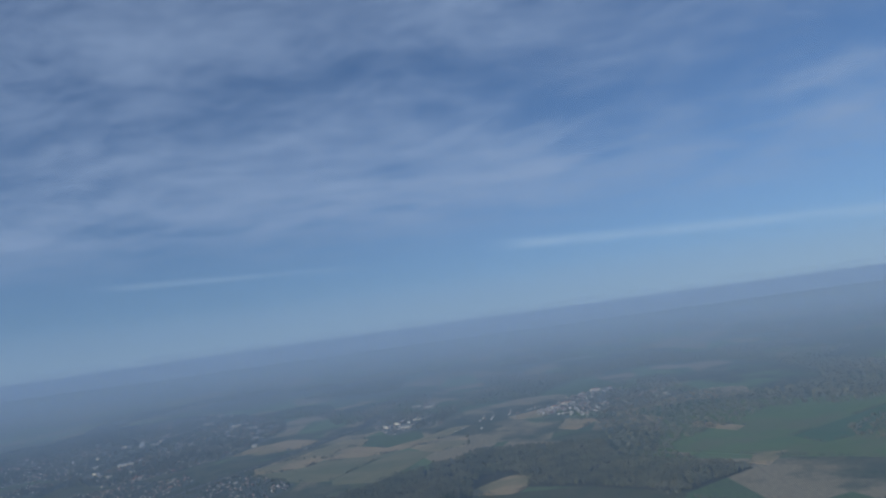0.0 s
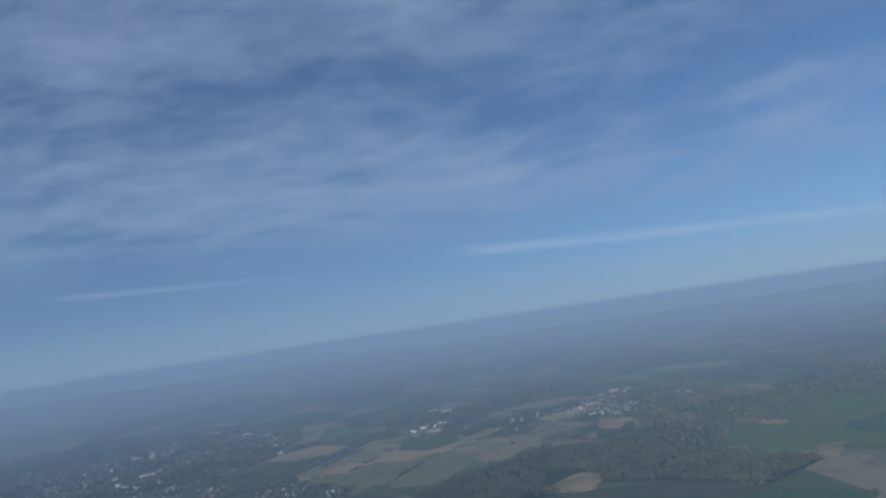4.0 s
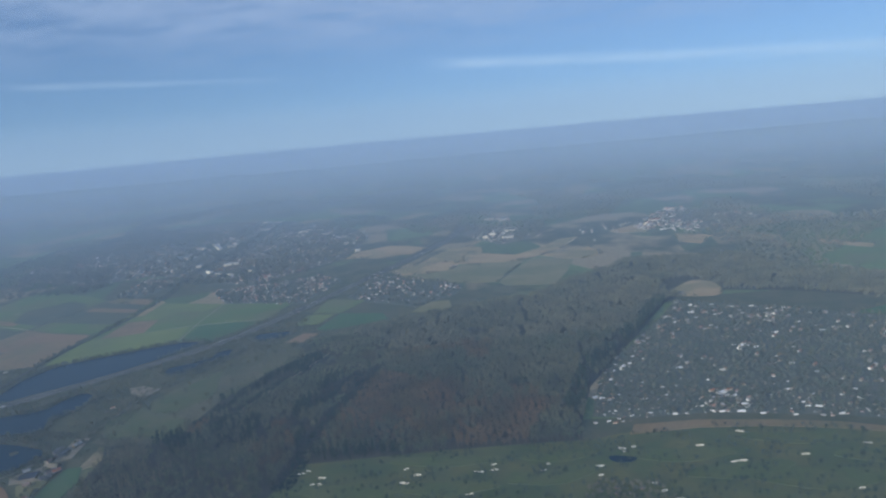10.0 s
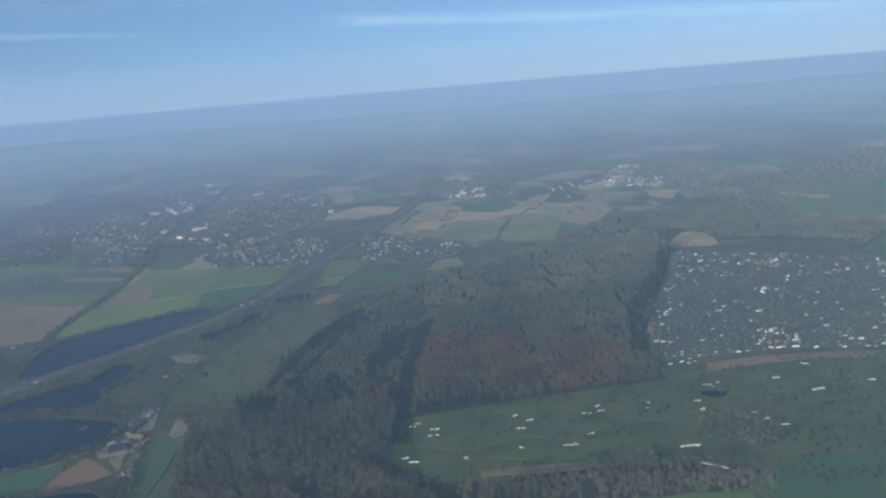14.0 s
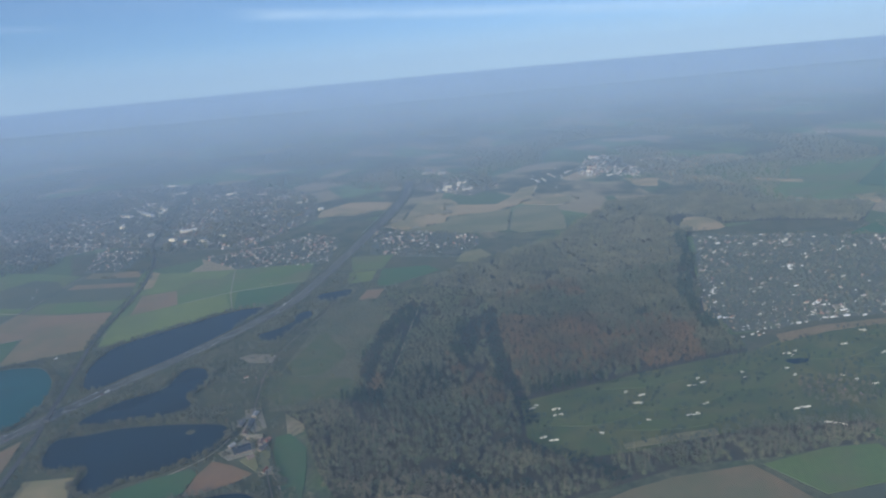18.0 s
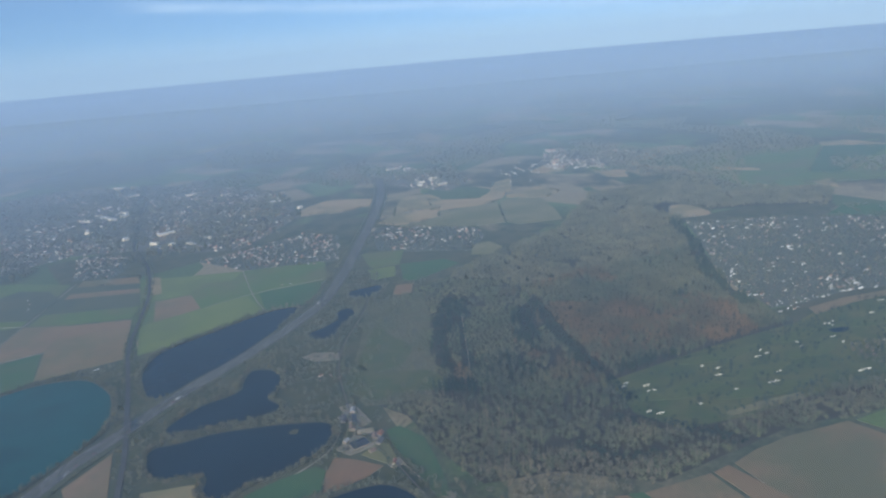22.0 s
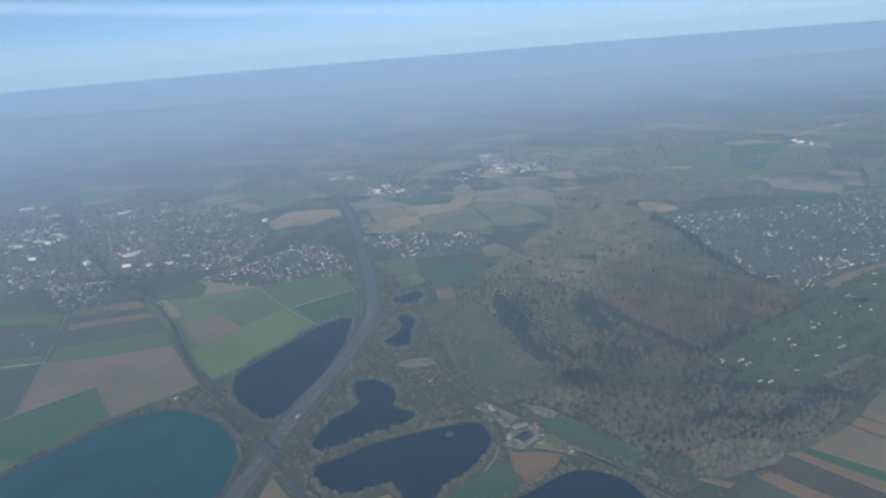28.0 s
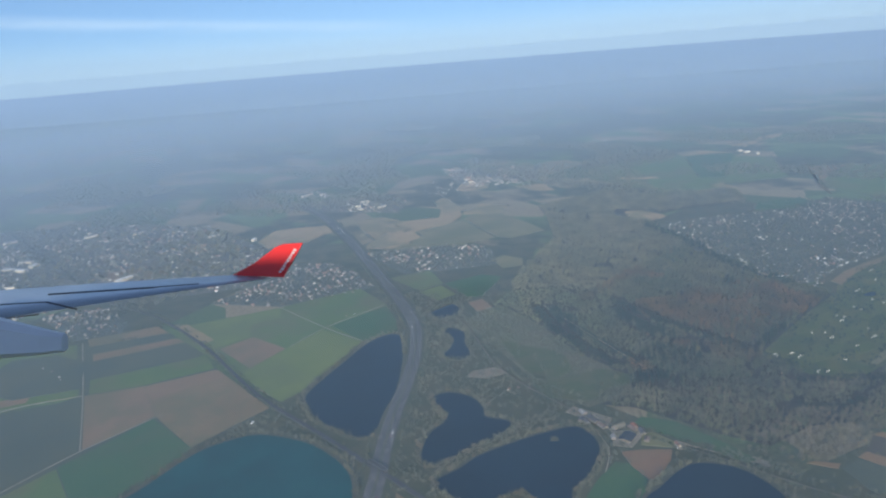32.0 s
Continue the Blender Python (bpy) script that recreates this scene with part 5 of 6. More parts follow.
# a school and other larger blocks of the leafy town, the golf club, the farms
for kind, x, y, turn, scale in ((5, -118, 528, 20, 1.2), (3, -110, 533, 20, 1.3), (3, -123, 534, 20, 1.1), (5, -60, 628, 32, 1.2), (2, -50, 622, 32, 1.2), (2, -66, 620, 122, 1.1), (3, -56, 634, 32, 1.2), (5, -176, 600, 40, 1.0), (2, -186, 590, 60, 1.1), (4, -228, 405, 10, 0.8), (1, -222, 398, 40, 0.6), (4, -214, 402, -20, 0.8), (4, -234, 394, 15, 0.8), (4, -225, 386, 15, 0.8), (4, -216, 380, 65, 0.9), (4, -230, 399, 65, 0.7), (4, -238, 402, 25, 0.7),
                                (4, -220, 390, 60, 0.9), (1, -605, 640, 15, 0.6), (3, -630, 602, 20, 0.9), (4, -622, 598, 100, 0.9), (4, -616, 590, 20, 0.8), (4, -632, 594, 70, 0.8), (3, -616, 447, 60, 1.3), (1, -619, 445, 10, 0.7), (1, -787, 738, 20, 0.5), (5, -813, 733, 30, 0.6), (0, -615, 876, 30, 0.8), (1, -605, 874, 10, 0.7)):
    place_house(kind, x, y, turn, scale)


m_slate = surface("dark_slate_roof", [(0.034, 0.042, 0.058), (0.046, 0.054, 0.070)], 0.2, 1.2, 0.7, spec=0.05)
m_barn_wall = surface("weathered_boards", [(0.24, 0.20, 0.16), (0.19, 0.165, 0.135)], 0.3, 2.0, 0.9)
m_brown_tile = surface("brown_roof_tiles", [(0.17, 0.12, 0.095), (0.21, 0.15, 0.12), (0.13, 0.10, 0.085)], 0.2, 1.5, 0.8)


def make_barn(long, wide, roof, words, x, y, turn):
    ob = make_house("barn", long * 0.95, wide * 0.95, 1.5, 2.5, m_barn_wall, roof)
    tagged(ob, words, "barn", "farm buildings by the lake")
    ob.matrix_basis = pose(x, y, 0.05, 0, 0, turn)


make_barn(11, 5, m_tile_grey, "long grey-roofed barn of a lakeside farm", -626, 515, 72)
make_barn(9, 4.5, m_brown_tile, "brown-roofed barn of a lakeside farm", -629, 504, 74)
make_barn(12, 4.6, m_gravel, "tan-roofed barn of a lakeside farm", -622, 494, 165)
make_barn(7, 4, m_dull, "pale-roofed shed of a lakeside farm", -622, 528, 70)
make_barn(6, 4, m_tile_grey, "small grey-roofed shed of a lakeside farm", -632, 522, 20)
make_barn(8, 4, m_brown_tile, "brown-roofed farm shed near the road", -618, 484, 75)
make_barn(5, 3.5, m_dull, "pale-roofed farm shed by the lake", -638, 488, 40)
make_barn(12.5, 10, m_slate, "wide dark-roofed barn of a lakeside farm", -631, 480, 10)
make_barn(8, 4, m_tile_grey, "grey-roofed shed beside a wide dark barn", -617, 476, 50)
make_barn(6, 4, m_tile_red, "small red-roofed farm building by a forest road", -614, 485, 50)
make_barn(5, 3.5, m_brown_tile, "brown-roofed farm shed beside a grass field", -625, 467, 20)
make_barn(6, 4, m_tile_grey, "small grey-roofed farm building by the lake", -632, 517, 60)
for ring, words in (([(-647, 482), (-631, 494), (-616, 482), (-616, 474), (-640, 470)], "pale gravel farmyard"), ([(-625, 653), (-604, 641), (-608, 625), (-627, 632), (-637, 649)], "pale sandy yard beside a building"), ([(-620, 450), (-611, 452), (-610, 442), (-620, 442)], "pale sandy yard by a house"),
                    (smooth_ring([(-604, 401), (-598, 403), (-594.5, 396), (-598, 387), (-602, 389), (-600.5, 395)]), "pale sandy patch by a track"), ([(-630, 540), (-618, 540), (-614, 505), (-628, 500)], "grey gravel farmyard"), ([(-735, 1292), (-712, 1272), (-728, 1240), (-750, 1262)], "pale industrial yard")):
    tagged(part("gravel_yard", slab(ring, 0.36), m_gravel), words, "yard", kind="structure")
road("country_road", smooth_line([(740, 985), (800, 940), (899, 848), (960, 720), (980, 600)], 5), 2.2, m_gravel, 0.45, "pale straight road far off across the fields")
# sheds of the distant industrial estates
SHED_SPOTS = [(-833, 1906, 34, 9, -40, m_pale), (-798, 1884, 18, 8, -40, m_dull), (-798, 1753, 22, 12, 20, m_dull), (-845, 1522, 20, 9, -55, m_pale), (-832, 1495, 22, 8, -55, m_pale), (-811, 1548, 20, 9, -55, m_dull), (-809, 1510, 16, 9, 35, m_pale), (-880, 1521, 26, 8, -40, m_dull),
              (-860, 1560, 14, 8, 35, m_dull), (-848, 1644, 16, 10, 20, m_tile_grey), (-744, 1280, 15, 9, 20, m_pale), (-730, 1284, 11, 7, 20, m_pale), (-758, 1222, 12, 7, -30, m_dull), (-732, 1192, 10, 6, -20, m_pale), (-707, 1179, 12, 6, -30, m_dull), (-677, 1198, 10, 6, -30, m_dull), (-802, 1289, 9, 7, 30, m_pale),
              (-865, 1397, 14, 7, -40, m_dull), (-679, 1649, 22, 10, 10, m_dull), (-612, 1581, 18, 9, 30, m_dull), (-540, 1411, 12, 7, 10, m_pale), (-504, 1317, 9, 6, 30, m_pale), (-240, 1370, 12, 7, -30, m_dull), (-256, 1340, 10, 6, -30, m_pale), (-215, 1320, 20, 8, 20, m_dull), (-205, 1395, 18, 8, -20, m_dull), (-236, 1582, 20, 8, 10, m_dull), (-205, 1560, 16, 7, 30, m_tile_grey),
              (640, 962, 16, 6, -30, m_dull), (655, 985, 12, 6, -30, m_dull), (628, 930, 10, 5, 40, m_dull), (150, 1500, 18, 8, 20, m_tile_red), (80, 1370, 22, 10, 20, m_tile_red), (60, 1340, 16, 9, 40, m_tile_red), (110, 1300, 12, 7, 40, m_dull)]
for x, y, a, b, turn, mat in SHED_SPOTS:
    top = new("industrial_shed")
    tagged(top, "large pale flat industrial shed, hazy in the distance", "shed", "distant industrial sheds")
    bm = bmesh.new()
    box(bm, 0, 0, 2, a, b, 4)
    part("wall", bm, WALLS[1], top)
    bm = bmesh.new()
    box(bm, 0, 0, 4.15, a + 0.4, b + 0.4, 0.3)
    for k in range(5):
        box(bm, (k - 2) * a * 0.19, 0, 4.4, a * 0.05, b * 0.7, 0.3)
    part("roof", bm, mat, top)
    top.matrix_basis = pose(x, y, 0.05, 0, 0, turn)
# the many small houses of the far towns
quads, tones = [], []


def far_house(x, y, turn, a, b, h):
    c, s = math.cos(turn), math.sin(turn)
    def at(u, v, z):
        return (x + u * c - v * s, y + u * s + v * c, z)
    l, w, r = a / 2, b / 2, h * 1.5
    quads.extend([at(-l, -w, 0), at(l, -w, 0), at(l, -w, h), at(-l, -w, h), at(l, w, 0), at(-l, w, 0), at(-l, w, h), at(l, w, h), at(-l, w, 0), at(-l, -w, 0), at(-l, -w, h), at(-l, w, h), at(l, -w, 0), at(l, w, 0), at(l, w, h), at(l, -w, h)])
    tones.extend([at(-l, -w, h), at(l, -w, h), at(l, 0, r), at(-l, 0, r), at(l, w, h), at(-l, w, h), at(-l, 0, r), at(l, 0, r)])


for x, y, turn in spare:
    far_house(x, y, turn, RNG.uniform(2.6, 4.2), RNG.uniform(2.2, 3.0), RNG.uniform(1.3, 2.0))


def streets(ring, turn, wide, step, share, size, seed):
    """Rows of houses on both sides of bent streets."""
    xs, ys = [p[0] for p in ring], [p[1] for p in ring]
    cx, cy, far = sum(xs) / len(xs), sum(ys) / len(ys), max(max(xs) - min(xs), max(ys) - min(ys)) * 0.75
    c, s = math.cos(radians(turn)), math.sin(radians(turn))
    for v in np.arange(-far, far, wide):
        for u in np.arange(-far, far, step):
            bend = 14 * noise.noise(Vector((u * 0.008, v * 0.02, seed)))
            for side in (-1, 1):
                a, b = u + RNG.uniform(-0.3, 0.3) * step, v + bend + side * (0.26 * wide) + RNG.uniform(-1, 1)
                x, y = cx + a * c - b * s, cy + a * s + b * c
                thick = share + 0.75 * noise.noise(Vector((x * 0.009, y * 0.009, seed))) + 0.35 * noise.noise(Vector((x * 0.03, y * 0.03, seed)))
                if RNG.uniform() < thick and inside(x, y, ring) and not near_line(x, y, TREE_ROAD, 16):
                    far_house(x, y, radians(turn) + RNG.choice([0, 1.57]) + RNG.uniform(-0.15, 0.15), size * RNG.uniform(0.8, 1.5), size * RNG.uniform(0.6, 0.85), size * RNG.uniform(0.35, 0.6))


streets(TOWN_WEST, -38, 23, 9.0, 0.24, 3.4, 2.0)
streets(TOWN_WEST, 24, 34, 12.0, 0.06, 5.0, 7.0)
streets(HAMLET, -30, 13, 6.0, 0.12, 2.8, 3.0)
streets(VILLAGE_WEST, -22, 15, 7.0, 0.06, 2.8, 4.0)
streets(VILLAGE, -45, 15, 7.0, 0.06, 2.8, 5.0)
streets([(-933, 1082), (-894, 1031), (-905, 950), (-960, 950), (-990, 1010)], -30, 11, 6.0, 0.22, 2.0, 6.0)
streets([(-68, 795), (-36, 770), (35, 728), (0, 685), (-64, 734)], 32, 12, 6.0, 0.30, 2.6, 13.0)
streets([(-118, 548), (-100, 520), (-112, 488), (-145, 490)], -60, 11, 6.0, 0.30, 2.6, 14.0)
streets(FAR_TOWN_A, -30, 22, 9.0, 0.10, 3.2, 8.0)
streets(FAR_TOWN_B, 30, 22, 9.0, 0.10, 3.2, 9.0)
streets([(-27, 1468), (60, 1400), (-30, 1210), (-134, 1197)], 20, 24, 9.0, 0.10, 3.4, 10.0)
for ring, turn in (([(150, 1545), (198, 1512), (48, 1262), (8, 1300)], 35), ([(112, 1368), (162, 1312), (102, 1218), (56, 1264)], 20), ([(203, 1402), (272, 1406), (258, 1306), (203, 1345)], -40), ([(-242, 1655), (-178, 1592), (-198, 1500), (-238, 1560)], 10),
                   ([(-217, 1485), (-178, 1432), (-215, 1292), (-264, 1360)], -30), ([(-168, 1350), (-138, 1332), (-160, 1298), (-184, 1320)], 25), ([(-118, 1254), (-92, 1241), (-105, 1212), (-123, 1226)], 60)):
    streets(ring, turn, 17, 8.0, 0.42, 4.2, 11.0)
for x, y, a, b in ((1280, 2890, 180, 70), (830, 3300, 120, 60), (1053, 3190, 90, 40), (1430, 2500, 180, 110), (1164, 2202, 120, 60), (554, 1826, 90, 50), (160, 3060, 120, 50), (560, 1700, 80, 50), (760, 2920, 150, 80), (700, 1450, 90, 40)):
    streets([(x - a, y), (x, y + b), (x + a, y), (x, y - b)], 15, 34, 17.0, 0.30, 5.0, 12.0)
tagged(part("distant_house_walls", soup("distant_house_walls", quads, m_far_wall, 4)), "white walls of many distant town houses", "houses", kind="stuff")
m_far_roof, nn, o = material("mixed_far_roofs")
isle = nn.add("ShaderNodeNewGeometry").outputs["Random Per Island"]
col = nn.mix(nn.ramp(isle, 0.38, 0.40), (0.28, 0.14, 0.10), (0.20, 0.20, 0.205))
col = nn.mix(nn.ramp(isle, 0.86, 0.88), col, (0.42, 0.41, 0.41))
shade = nn.add("ShaderNodeBsdfPrincipled", Roughness=0.7)
nn.link(col, shade.inputs["Base Color"])
nn.link(shade.outputs[0], o.inputs[0])
tagged(part("distant_house_roofs", soup("distant_house_roofs", tones, m_far_roof, 4)), "mixed red, grey and pale roofs of distant town houses", "roofs", kind="stuff")

# ---- cars and lorries on the motorway ----
m_tyre = surface("tyre_rubber", [(0.02, 0.02, 0.02), (0.03, 0.03, 0.03)], 1.0, 3.0, 0.9)


def make_vehicle(name, tone, long, high, lorry=False):
    top = new(name)
    mat = surface(name + "_paint", [tone, tuple(c * 0.9 for c in tone)], 0.4, 2.0, 0.35, spec=0.5)
    bm = bmesh.new()
    if lorry:
        box(bm, -0.35, 0, 0.25 + high / 2, long - 1.1, 1.0, high)
    else:
        box(bm, 0, 0, 0.32, long, 0.74, 0.3)
        bmesh.ops.bevel(bm, geom=bm.edges[:], offset=0.06, segments=2, affect="EDGES")
    part("body", bm, mat, top)
    bm = bmesh.new()
    if lorry:
        box(bm, long / 2 - 0.4, 0, 0.75, 0.75, 0.95, 1.1)
    else:
        box(bm, -0.08, 0, 0.55, long * 0.52, 0.62, 0.22)
        for v in bm.verts:
            if v.co.z > 0.6:
                v.co.x *= 0.72
    part("cab" if lorry else "cabin", bm, mat if lorry else m_pane, top)
    for x in (-long * 0.32, long * 0.32):
        for y in (-0.36, 0.36):
            bm = bmesh.new()
            bmesh.ops.create_cone(bm, cap_ends=True, segments=10, radius1=0.14, radius2=0.14, depth=0.1, matrix=Matrix.Translation((x, y, 0.14)) @ Matrix.Rotation(radians(90), 4, "X"))
            part("wheel", bm, m_tyre, top)
    return top


VEHICLES = [(make_vehicle("car", (0.75, 0.75, 0.75), 1.8, 0.6), "white car driving on the motorway", "car"), (make_vehicle("car", (0.06, 0.07, 0.08), 1.8, 0.6), "dark car driving on the motorway", "car"), (make_vehicle("car", (0.45, 0.46, 0.48), 1.8, 0.6), "silver car driving on the motorway", "car"),
            (make_vehicle("car", (0.35, 0.04, 0.03), 1.8, 0.6), "red car driving on the motorway", "car"), (make_vehicle("lorry", (0.55, 0.55, 0.54), 4.6, 1.1, True), "white lorry driving on the motorway", "lorry")]
used_vehicle = set()
for ob, words, cat in VEHICLES:
    tagged(ob, words, cat, "traffic on the motorway")
step = 0
for i in range(30, len(MOTORWAY) - 14):
    (x0, y0), (x1, y1) = MOTORWAY[i], MOTORWAY[i + 1]
    for lane in (-5.2, -3.6, -1.95, 1.95, 3.6, 5.2):
        if RNG.uniform() < 0.085:
            d = Vector((x1 - x0, y1 - y0)).normalized()
            kind = int(RNG.choice(5, p=[0.20, 0.32, 0.28, 0.10, 0.10])) if abs(lane) > 3 else int(RNG.choice(4, p=[0.2, 0.4, 0.3, 0.1]))
            m = pose(x0 + d.y * lane, y0 - d.x * lane, 0.60, 0, 0, math.degrees(math.atan2(d.y, d.x)) + (180 if lane < 0 else 0))
            if kind in used_vehicle:
                copy_thing(VEHICLES[kind][0], m)
            else:
                used_vehicle.add(kind)
                VEHICLES[kind][0].matrix_basis = m

# ---- the airliner's wing, as it stands at the end of the flight ----
# aircraft axes: right, up and ahead of the seat's view
SEAT = Matrix.Translation((-1030.67, 221.83, 292.35)) @ pose(0, 0, 0, 0, 0, -41.46) @ pose(0, 0, 0, 90 - 15.98) @ pose(0, 0, 0, 0, 0, -4.61)


def spot(x, y, d):
    return SEAT @ Vector((x, y, -d))


m_wing = surface("grey_wing_paint", [(0.31, 0.37, 0.45), (0.27, 0.33, 0.41), (0.34, 0.40, 0.47)], 0.4, 2.5, 0.3, spec=0.5)
m_red = surface("red_wing_paint", [(0.62, 0.030, 0.028), (0.56, 0.026, 0.026)], 0.5, 2.0, 0.3, spec=0.5)
m_gap = surface("dark_flap_gap", [(0.05, 0.055, 0.065), (0.06, 0.065, 0.075)], 1.0, 3.0, 0.7)
m_letter = surface("white_lettering", [(0.62, 0.60, 0.60), (0.56, 0.54, 0.54)], 1.0, 3.0, 0.5)
TRAIL = [(-16.8, -2.55, 11.0), (-14.3, -2.2, 15.0), (-12.3, -1.93, 19.0), (-10.3, -1.64, 23.0), (-8.7, -1.42, 26.3), (-7.25, -1.235, 29.0)]
LEAD = [(-24.5, -2.0, 11.5), (-20.6, -1.78, 16.4), (-17.4, -1.60, 19.8), (-14.9, -1.44, 23.0), (-12.2, -1.30, 26.4), (-9.2, -1.16, 29.3)]


def skin(rows_a, rows_b, thick):
    """A closed, cambered shell between a leading and a trailing edge."""
    bm, rows = bmesh.new(), []
    for i, (a, b) in enumerate(zip(rows_a, rows_b)):
        a, b = Vector(a), Vector(b)
        t = thick * (1 - 0.7 * i / (len(rows_a) - 1))
        loop = []
        for f, up in ((0, 0), (0.06, 0.42), (0.2, 0.55), (0.45, 0.5), (0.75, 0.25), (1, 0.02), (0.8, -0.12), (0.45, -0.4), (0.15, -0.42)):
            p = a.lerp(b, f)
            loop.append(bm.verts.new(spot(p.x, p.y + (up - 0.02) * t * 0.35, p.z)))
        rows.append(loop)
    for r, q in zip(rows, rows[1:]):
        for k in range(len(r)):
            j = (k + 1) % len(r)
            bm.faces.new((r[k], r[j], q[j], q[k]))
    bm.faces.new(rows[0])
    bm.faces.new(rows[-1])
    bmesh.ops.recalc_face_normals(bm, faces=bm.faces)
    return bm


airliner = tagged(new("airliner"), "grey airliner with a red upturned wing tip, in flight", "aircraft")
wing = part("wing", skin(LEAD, TRAIL, 1.1), m_wing, airliner)
for p in wing.data.polygons:
    p.use_smooth = True


def plate(corners, thick):
    """A thin bevelled plate through four corners, thickened away from the seat."""
    bm = bmesh.new()
    a, b = [[bm.verts.new(spot(x, y, d + o)) for x, y, d in corners] for o in (0, thick)]
    bm.faces.new(a)
    bm.faces.new(b[::-1])
    for k in range(len(corners)):
        j = (k + 1) % len(corners)
        bm.faces.new((a[k], b[k], b[j], a[j]))
    bmesh.ops.recalc_face_normals(bm, faces=bm.faces)
    return bm


winglet = part("winglet", plate([(-9.0, -1.13, 29.1), (-8.1, -0.62, 29.3), (-7.25, 0.08, 29.6), (-6.95, 0.22, 29.7), (-6.10, 0.27, 29.7), (-6.15, 0.12, 29.6), (-6.78, -1.20, 29.0)], 0.14), m_red, airliner, "red upturned wing tip")
for k in range(9):
    f, g = k / 9, k / 9 + 0.075
    low, top_ = (-6.955, -0.98, 28.95), (-6.40, 0.06, 29.53)
    a_, b_ = [tuple(low[i] + (top_[i] - low[i]) * q for i in range(3)) for q in (f, g)]
    wide_ = 0.10 if k % 3 else 0.075
    part("lettering_bar", plate([a_, (a_[0] + wide_, a_[1] - wide_ * 0.5, a_[2]), (b_[0] + wide_, b_[1] - wide_ * 0.5, b_[2]), b_], 0.015), m_letter, winglet, "short white bar of lettering")
part("spoiler_gap", plate([(-11.847, -1.339, 20.50), (-9.889, -1.292, 23.50), (-9.889, -1.350, 23.50), (-11.847, -1.390, 20.50)], 0.02), m_gap, airliner, "dark gap along the spoilers")
part("spoiler_gap", plate([(-9.889, -1.292, 23.50), (-8.857, -1.240, 24.80), (-8.857, -1.281, 24.80), (-9.889, -1.331, 23.50)], 0.02), m_gap, airliner, "dark gap along the spoilers")
part("flap_gap", plate([(-11.991, -1.491, 18.50), (-11.317, -1.499, 19.50), (-11.317, -1.532, 19.50), (-11.991, -1.522, 18.50)], 0.02), m_gap, airliner, "dark gap of the aileron")
part("flap_edge", plate([(-11.201, -1.476, 19.30), (-10.125, -1.641, 18.90), (-10.125, -1.688, 18.90), (-11.201, -1.524, 19.30)], 0.02), m_gap, airliner, "dark edge between two flaps")
part("flap_gap", plate([(-11.148, -1.749, 17.20), (-10.655, -1.711, 18.00), (-10.655, -1.741, 18.00), (-11.148, -1.778, 17.20)], 0.02), m_gap, airliner, "dark gap of the aileron")
bm = bmesh.new()
rows = []
for f, drop, h, w in ((0, -2.10, 1.05, 0.30), (0.3, -2.16, 1.08, 0.34), (0.65, -2.27, 0.94, 0.32), (0.9, -2.34, 0.56, 0.24), (1.0, -2.34, 0.40, 0.14)):
    x = -13.6 + f * 4.75
    rows.append([bm.verts.new(spot(x, drop + 0.42 - 0.14 * f + b * h / 2 - 0.12, 16.0 + a * w)) for a, b in ((-1, -0.8), (-1, 0.6), (-0.4, 1), (0.4, 1), (1, 0.6), (1, -0.8), (0, -1.1))])
for r, q in zip(rows, rows[1:]):
    for k in range(7):
        j = (k + 1) % 7
        bm.faces.new((r[k], r[j], q[j], q[k]))
bm.faces.new(rows[0])
bm.faces.new(rows[-1])
bmesh.ops.recalc_face_normals(bm, faces=bm.faces)
m_fairing = surface("dull_fairing_paint", [(0.50, 0.53, 0.57), (0.44, 0.47, 0.51)], 0.5, 2.5, 0.4)
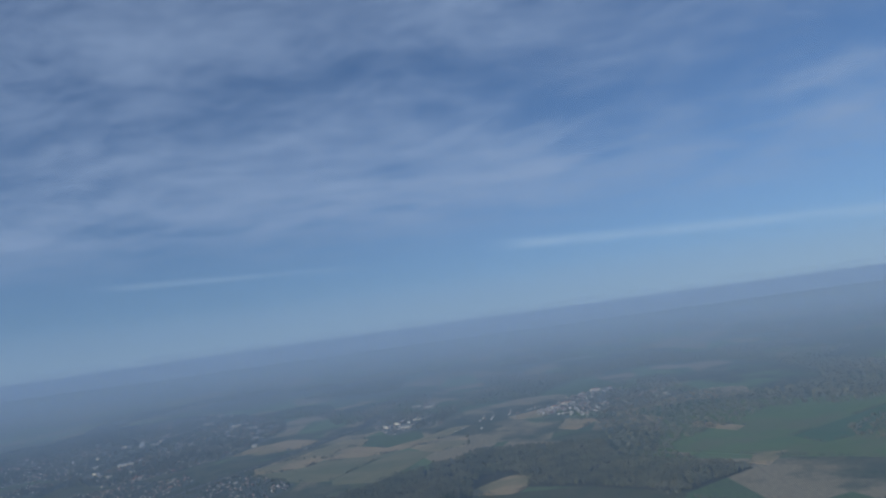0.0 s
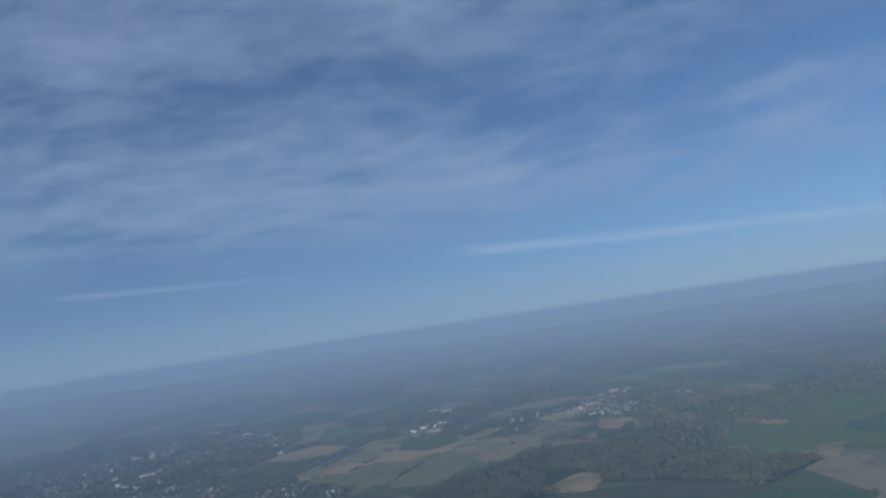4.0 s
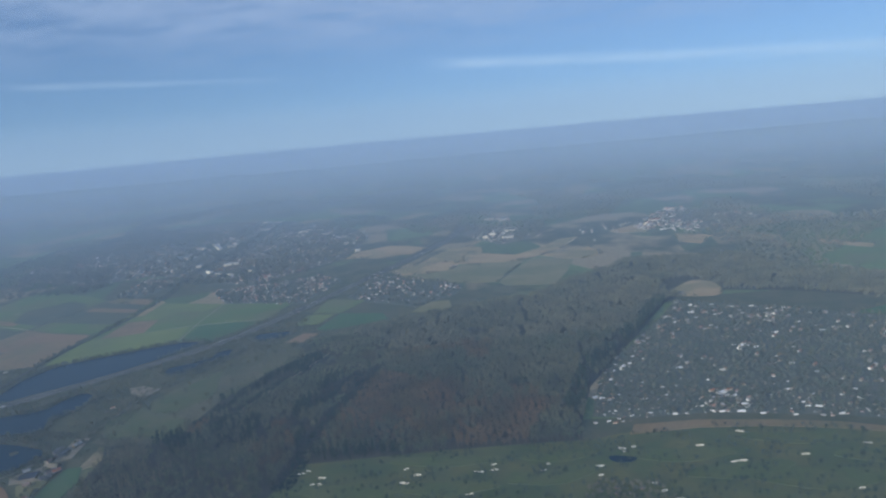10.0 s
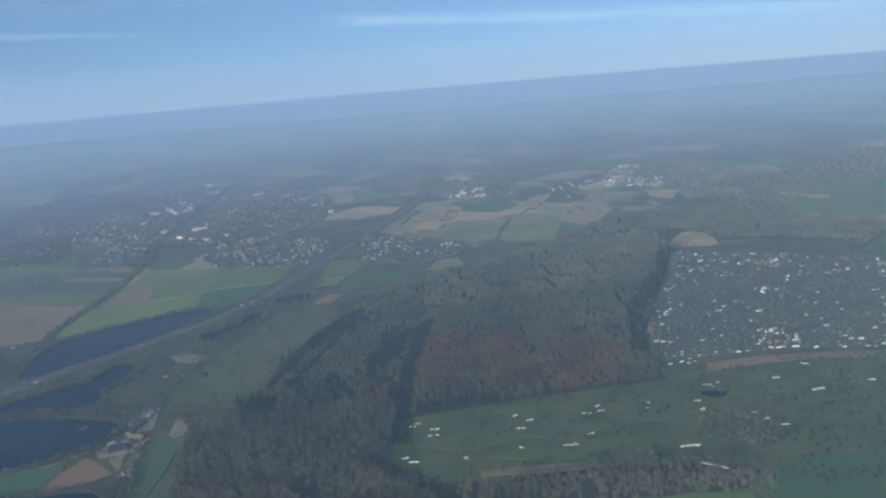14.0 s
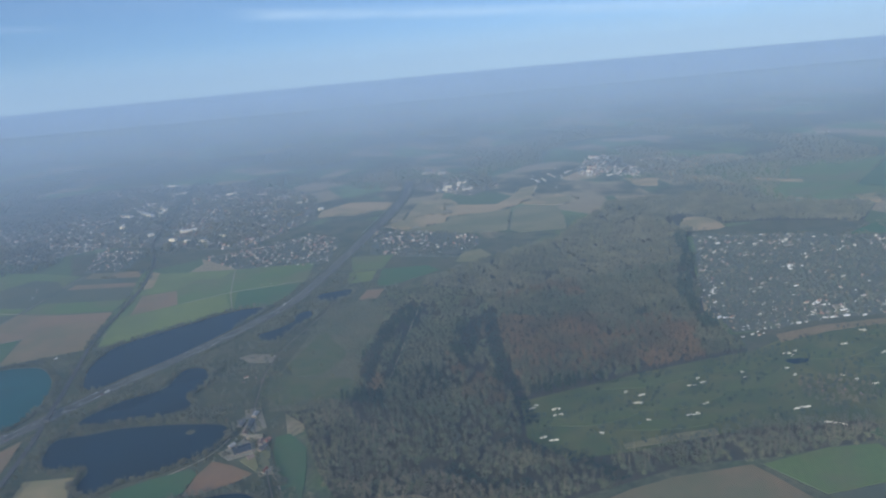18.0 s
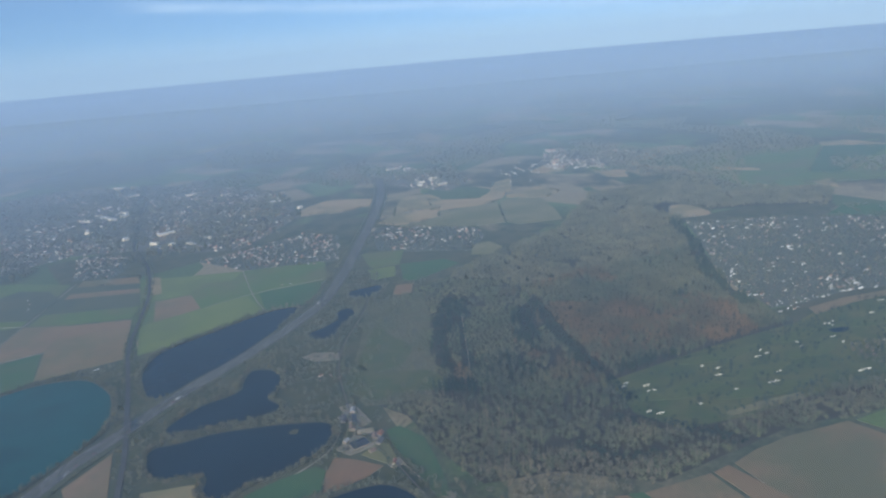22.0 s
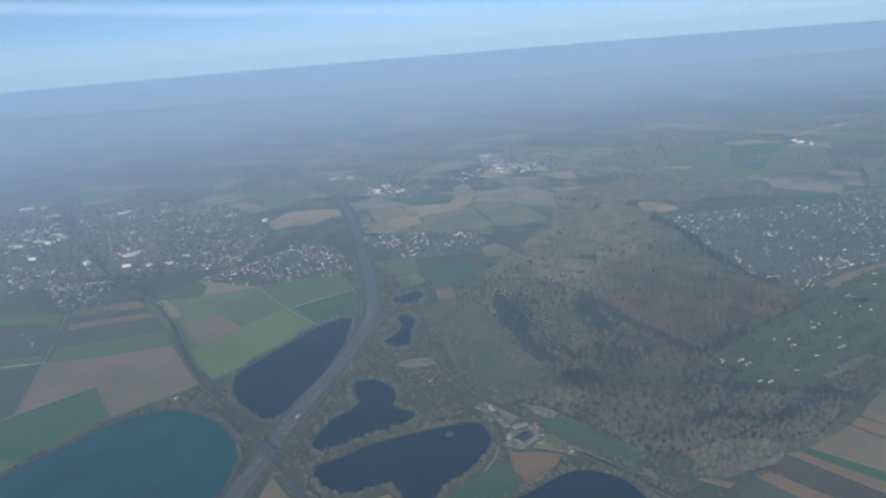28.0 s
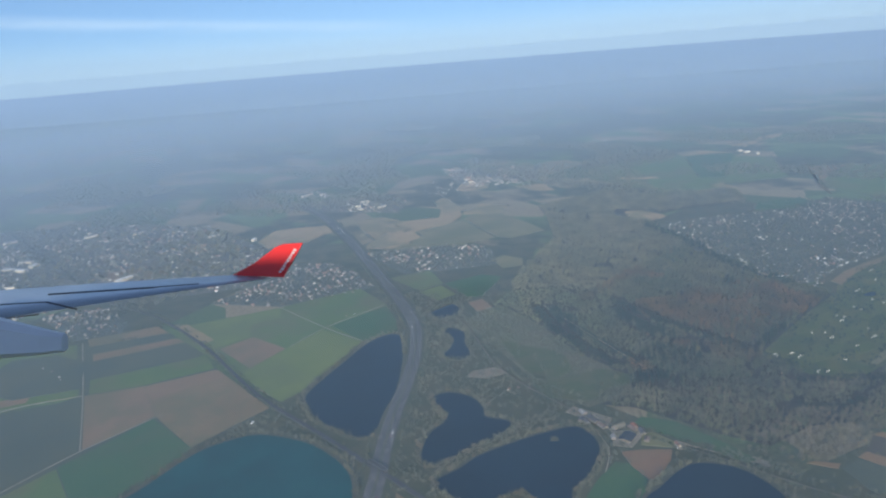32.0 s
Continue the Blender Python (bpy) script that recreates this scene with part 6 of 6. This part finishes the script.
part("flap_fairing", bm, m_fairing, airliner, "grey canoe-shaped flap fairing")

# side panel of the cabin round the window: a rounded opening close before the seat
bm, rows = bmesh.new(), []
for depth, grow in ((0.30, 1.0), (0.29, 1.06), (0.29, 1.75), (0.32, 1.75)):
    row = []
    for k in range(40):
        a = k / 40 * 6.28319
        cx_, cy_ = math.cos(a), math.sin(a)
        r = (abs(cx_) ** 5 + abs(cy_) ** 5) ** -0.2
        row.append(bm.verts.new(spot(0.012 + 0.2165 * r * cx_ * grow, 0.01 + 0.30 * r * cy_ * grow, depth)))
    rows.append(row)
for p, q in zip(rows, rows[1:]):
    for k in range(40):
        j = (k + 1) % 40
        bm.faces.new((p[k], p[j], q[j], q[k]))
bmesh.ops.recalc_face_normals(bm, faces=bm.faces)
m_panel = surface("grey_cabin_plastic", [(0.30, 0.33, 0.37), (0.26, 0.29, 0.33)], 2.0, 9.0, 0.5)
panel = part("window_frame", bm, m_panel, airliner, "grey plastic frame of the cabin window")
for p in panel.data.polygons:
    p.use_smooth = True
# upper body of the airliner: a curved shell ahead of the seat, open on the window side
# out of view; added here to throw its shadow on the wing tip
AHEAD = Vector((-0.793, 0.603, 0.085)).normalized()
SIDE = AHEAD.cross(Vector((0, 0, 1))).normalized()
OVER = SIDE.cross(AHEAD)
axis = SEAT.translation - SIDE * 2.2 - OVER * 0.6
bm, rows = bmesh.new(), []
for k in range(6):
    row = []
    for radius in (2.82, 2.74):
        for q in range(15):
            a = radians(62 + q * 15)
            row.append(bm.verts.new(axis + AHEAD * (5 + k * 2.0) + SIDE * (radius * math.cos(a)) + OVER * (radius * math.sin(a))))
    rows.append(row)
for p, q in zip(rows, rows[1:]):
    for k in range(14):
        bm.faces.new((p[k], p[k + 1], q[k + 1], q[k]))
        bm.faces.new((p[15 + k + 1], p[15 + k], q[15 + k], q[15 + k + 1]))
    bm.faces.new((p[0], q[0], q[15], p[15]))
    bm.faces.new((p[14], p[29], q[29], q[14]))
body = part("fuselage", bm, m_wing, airliner, "unseen curved grey body shell, added to shade the wing tip")
for p in body.data.polygons:
    p.use_smooth = True
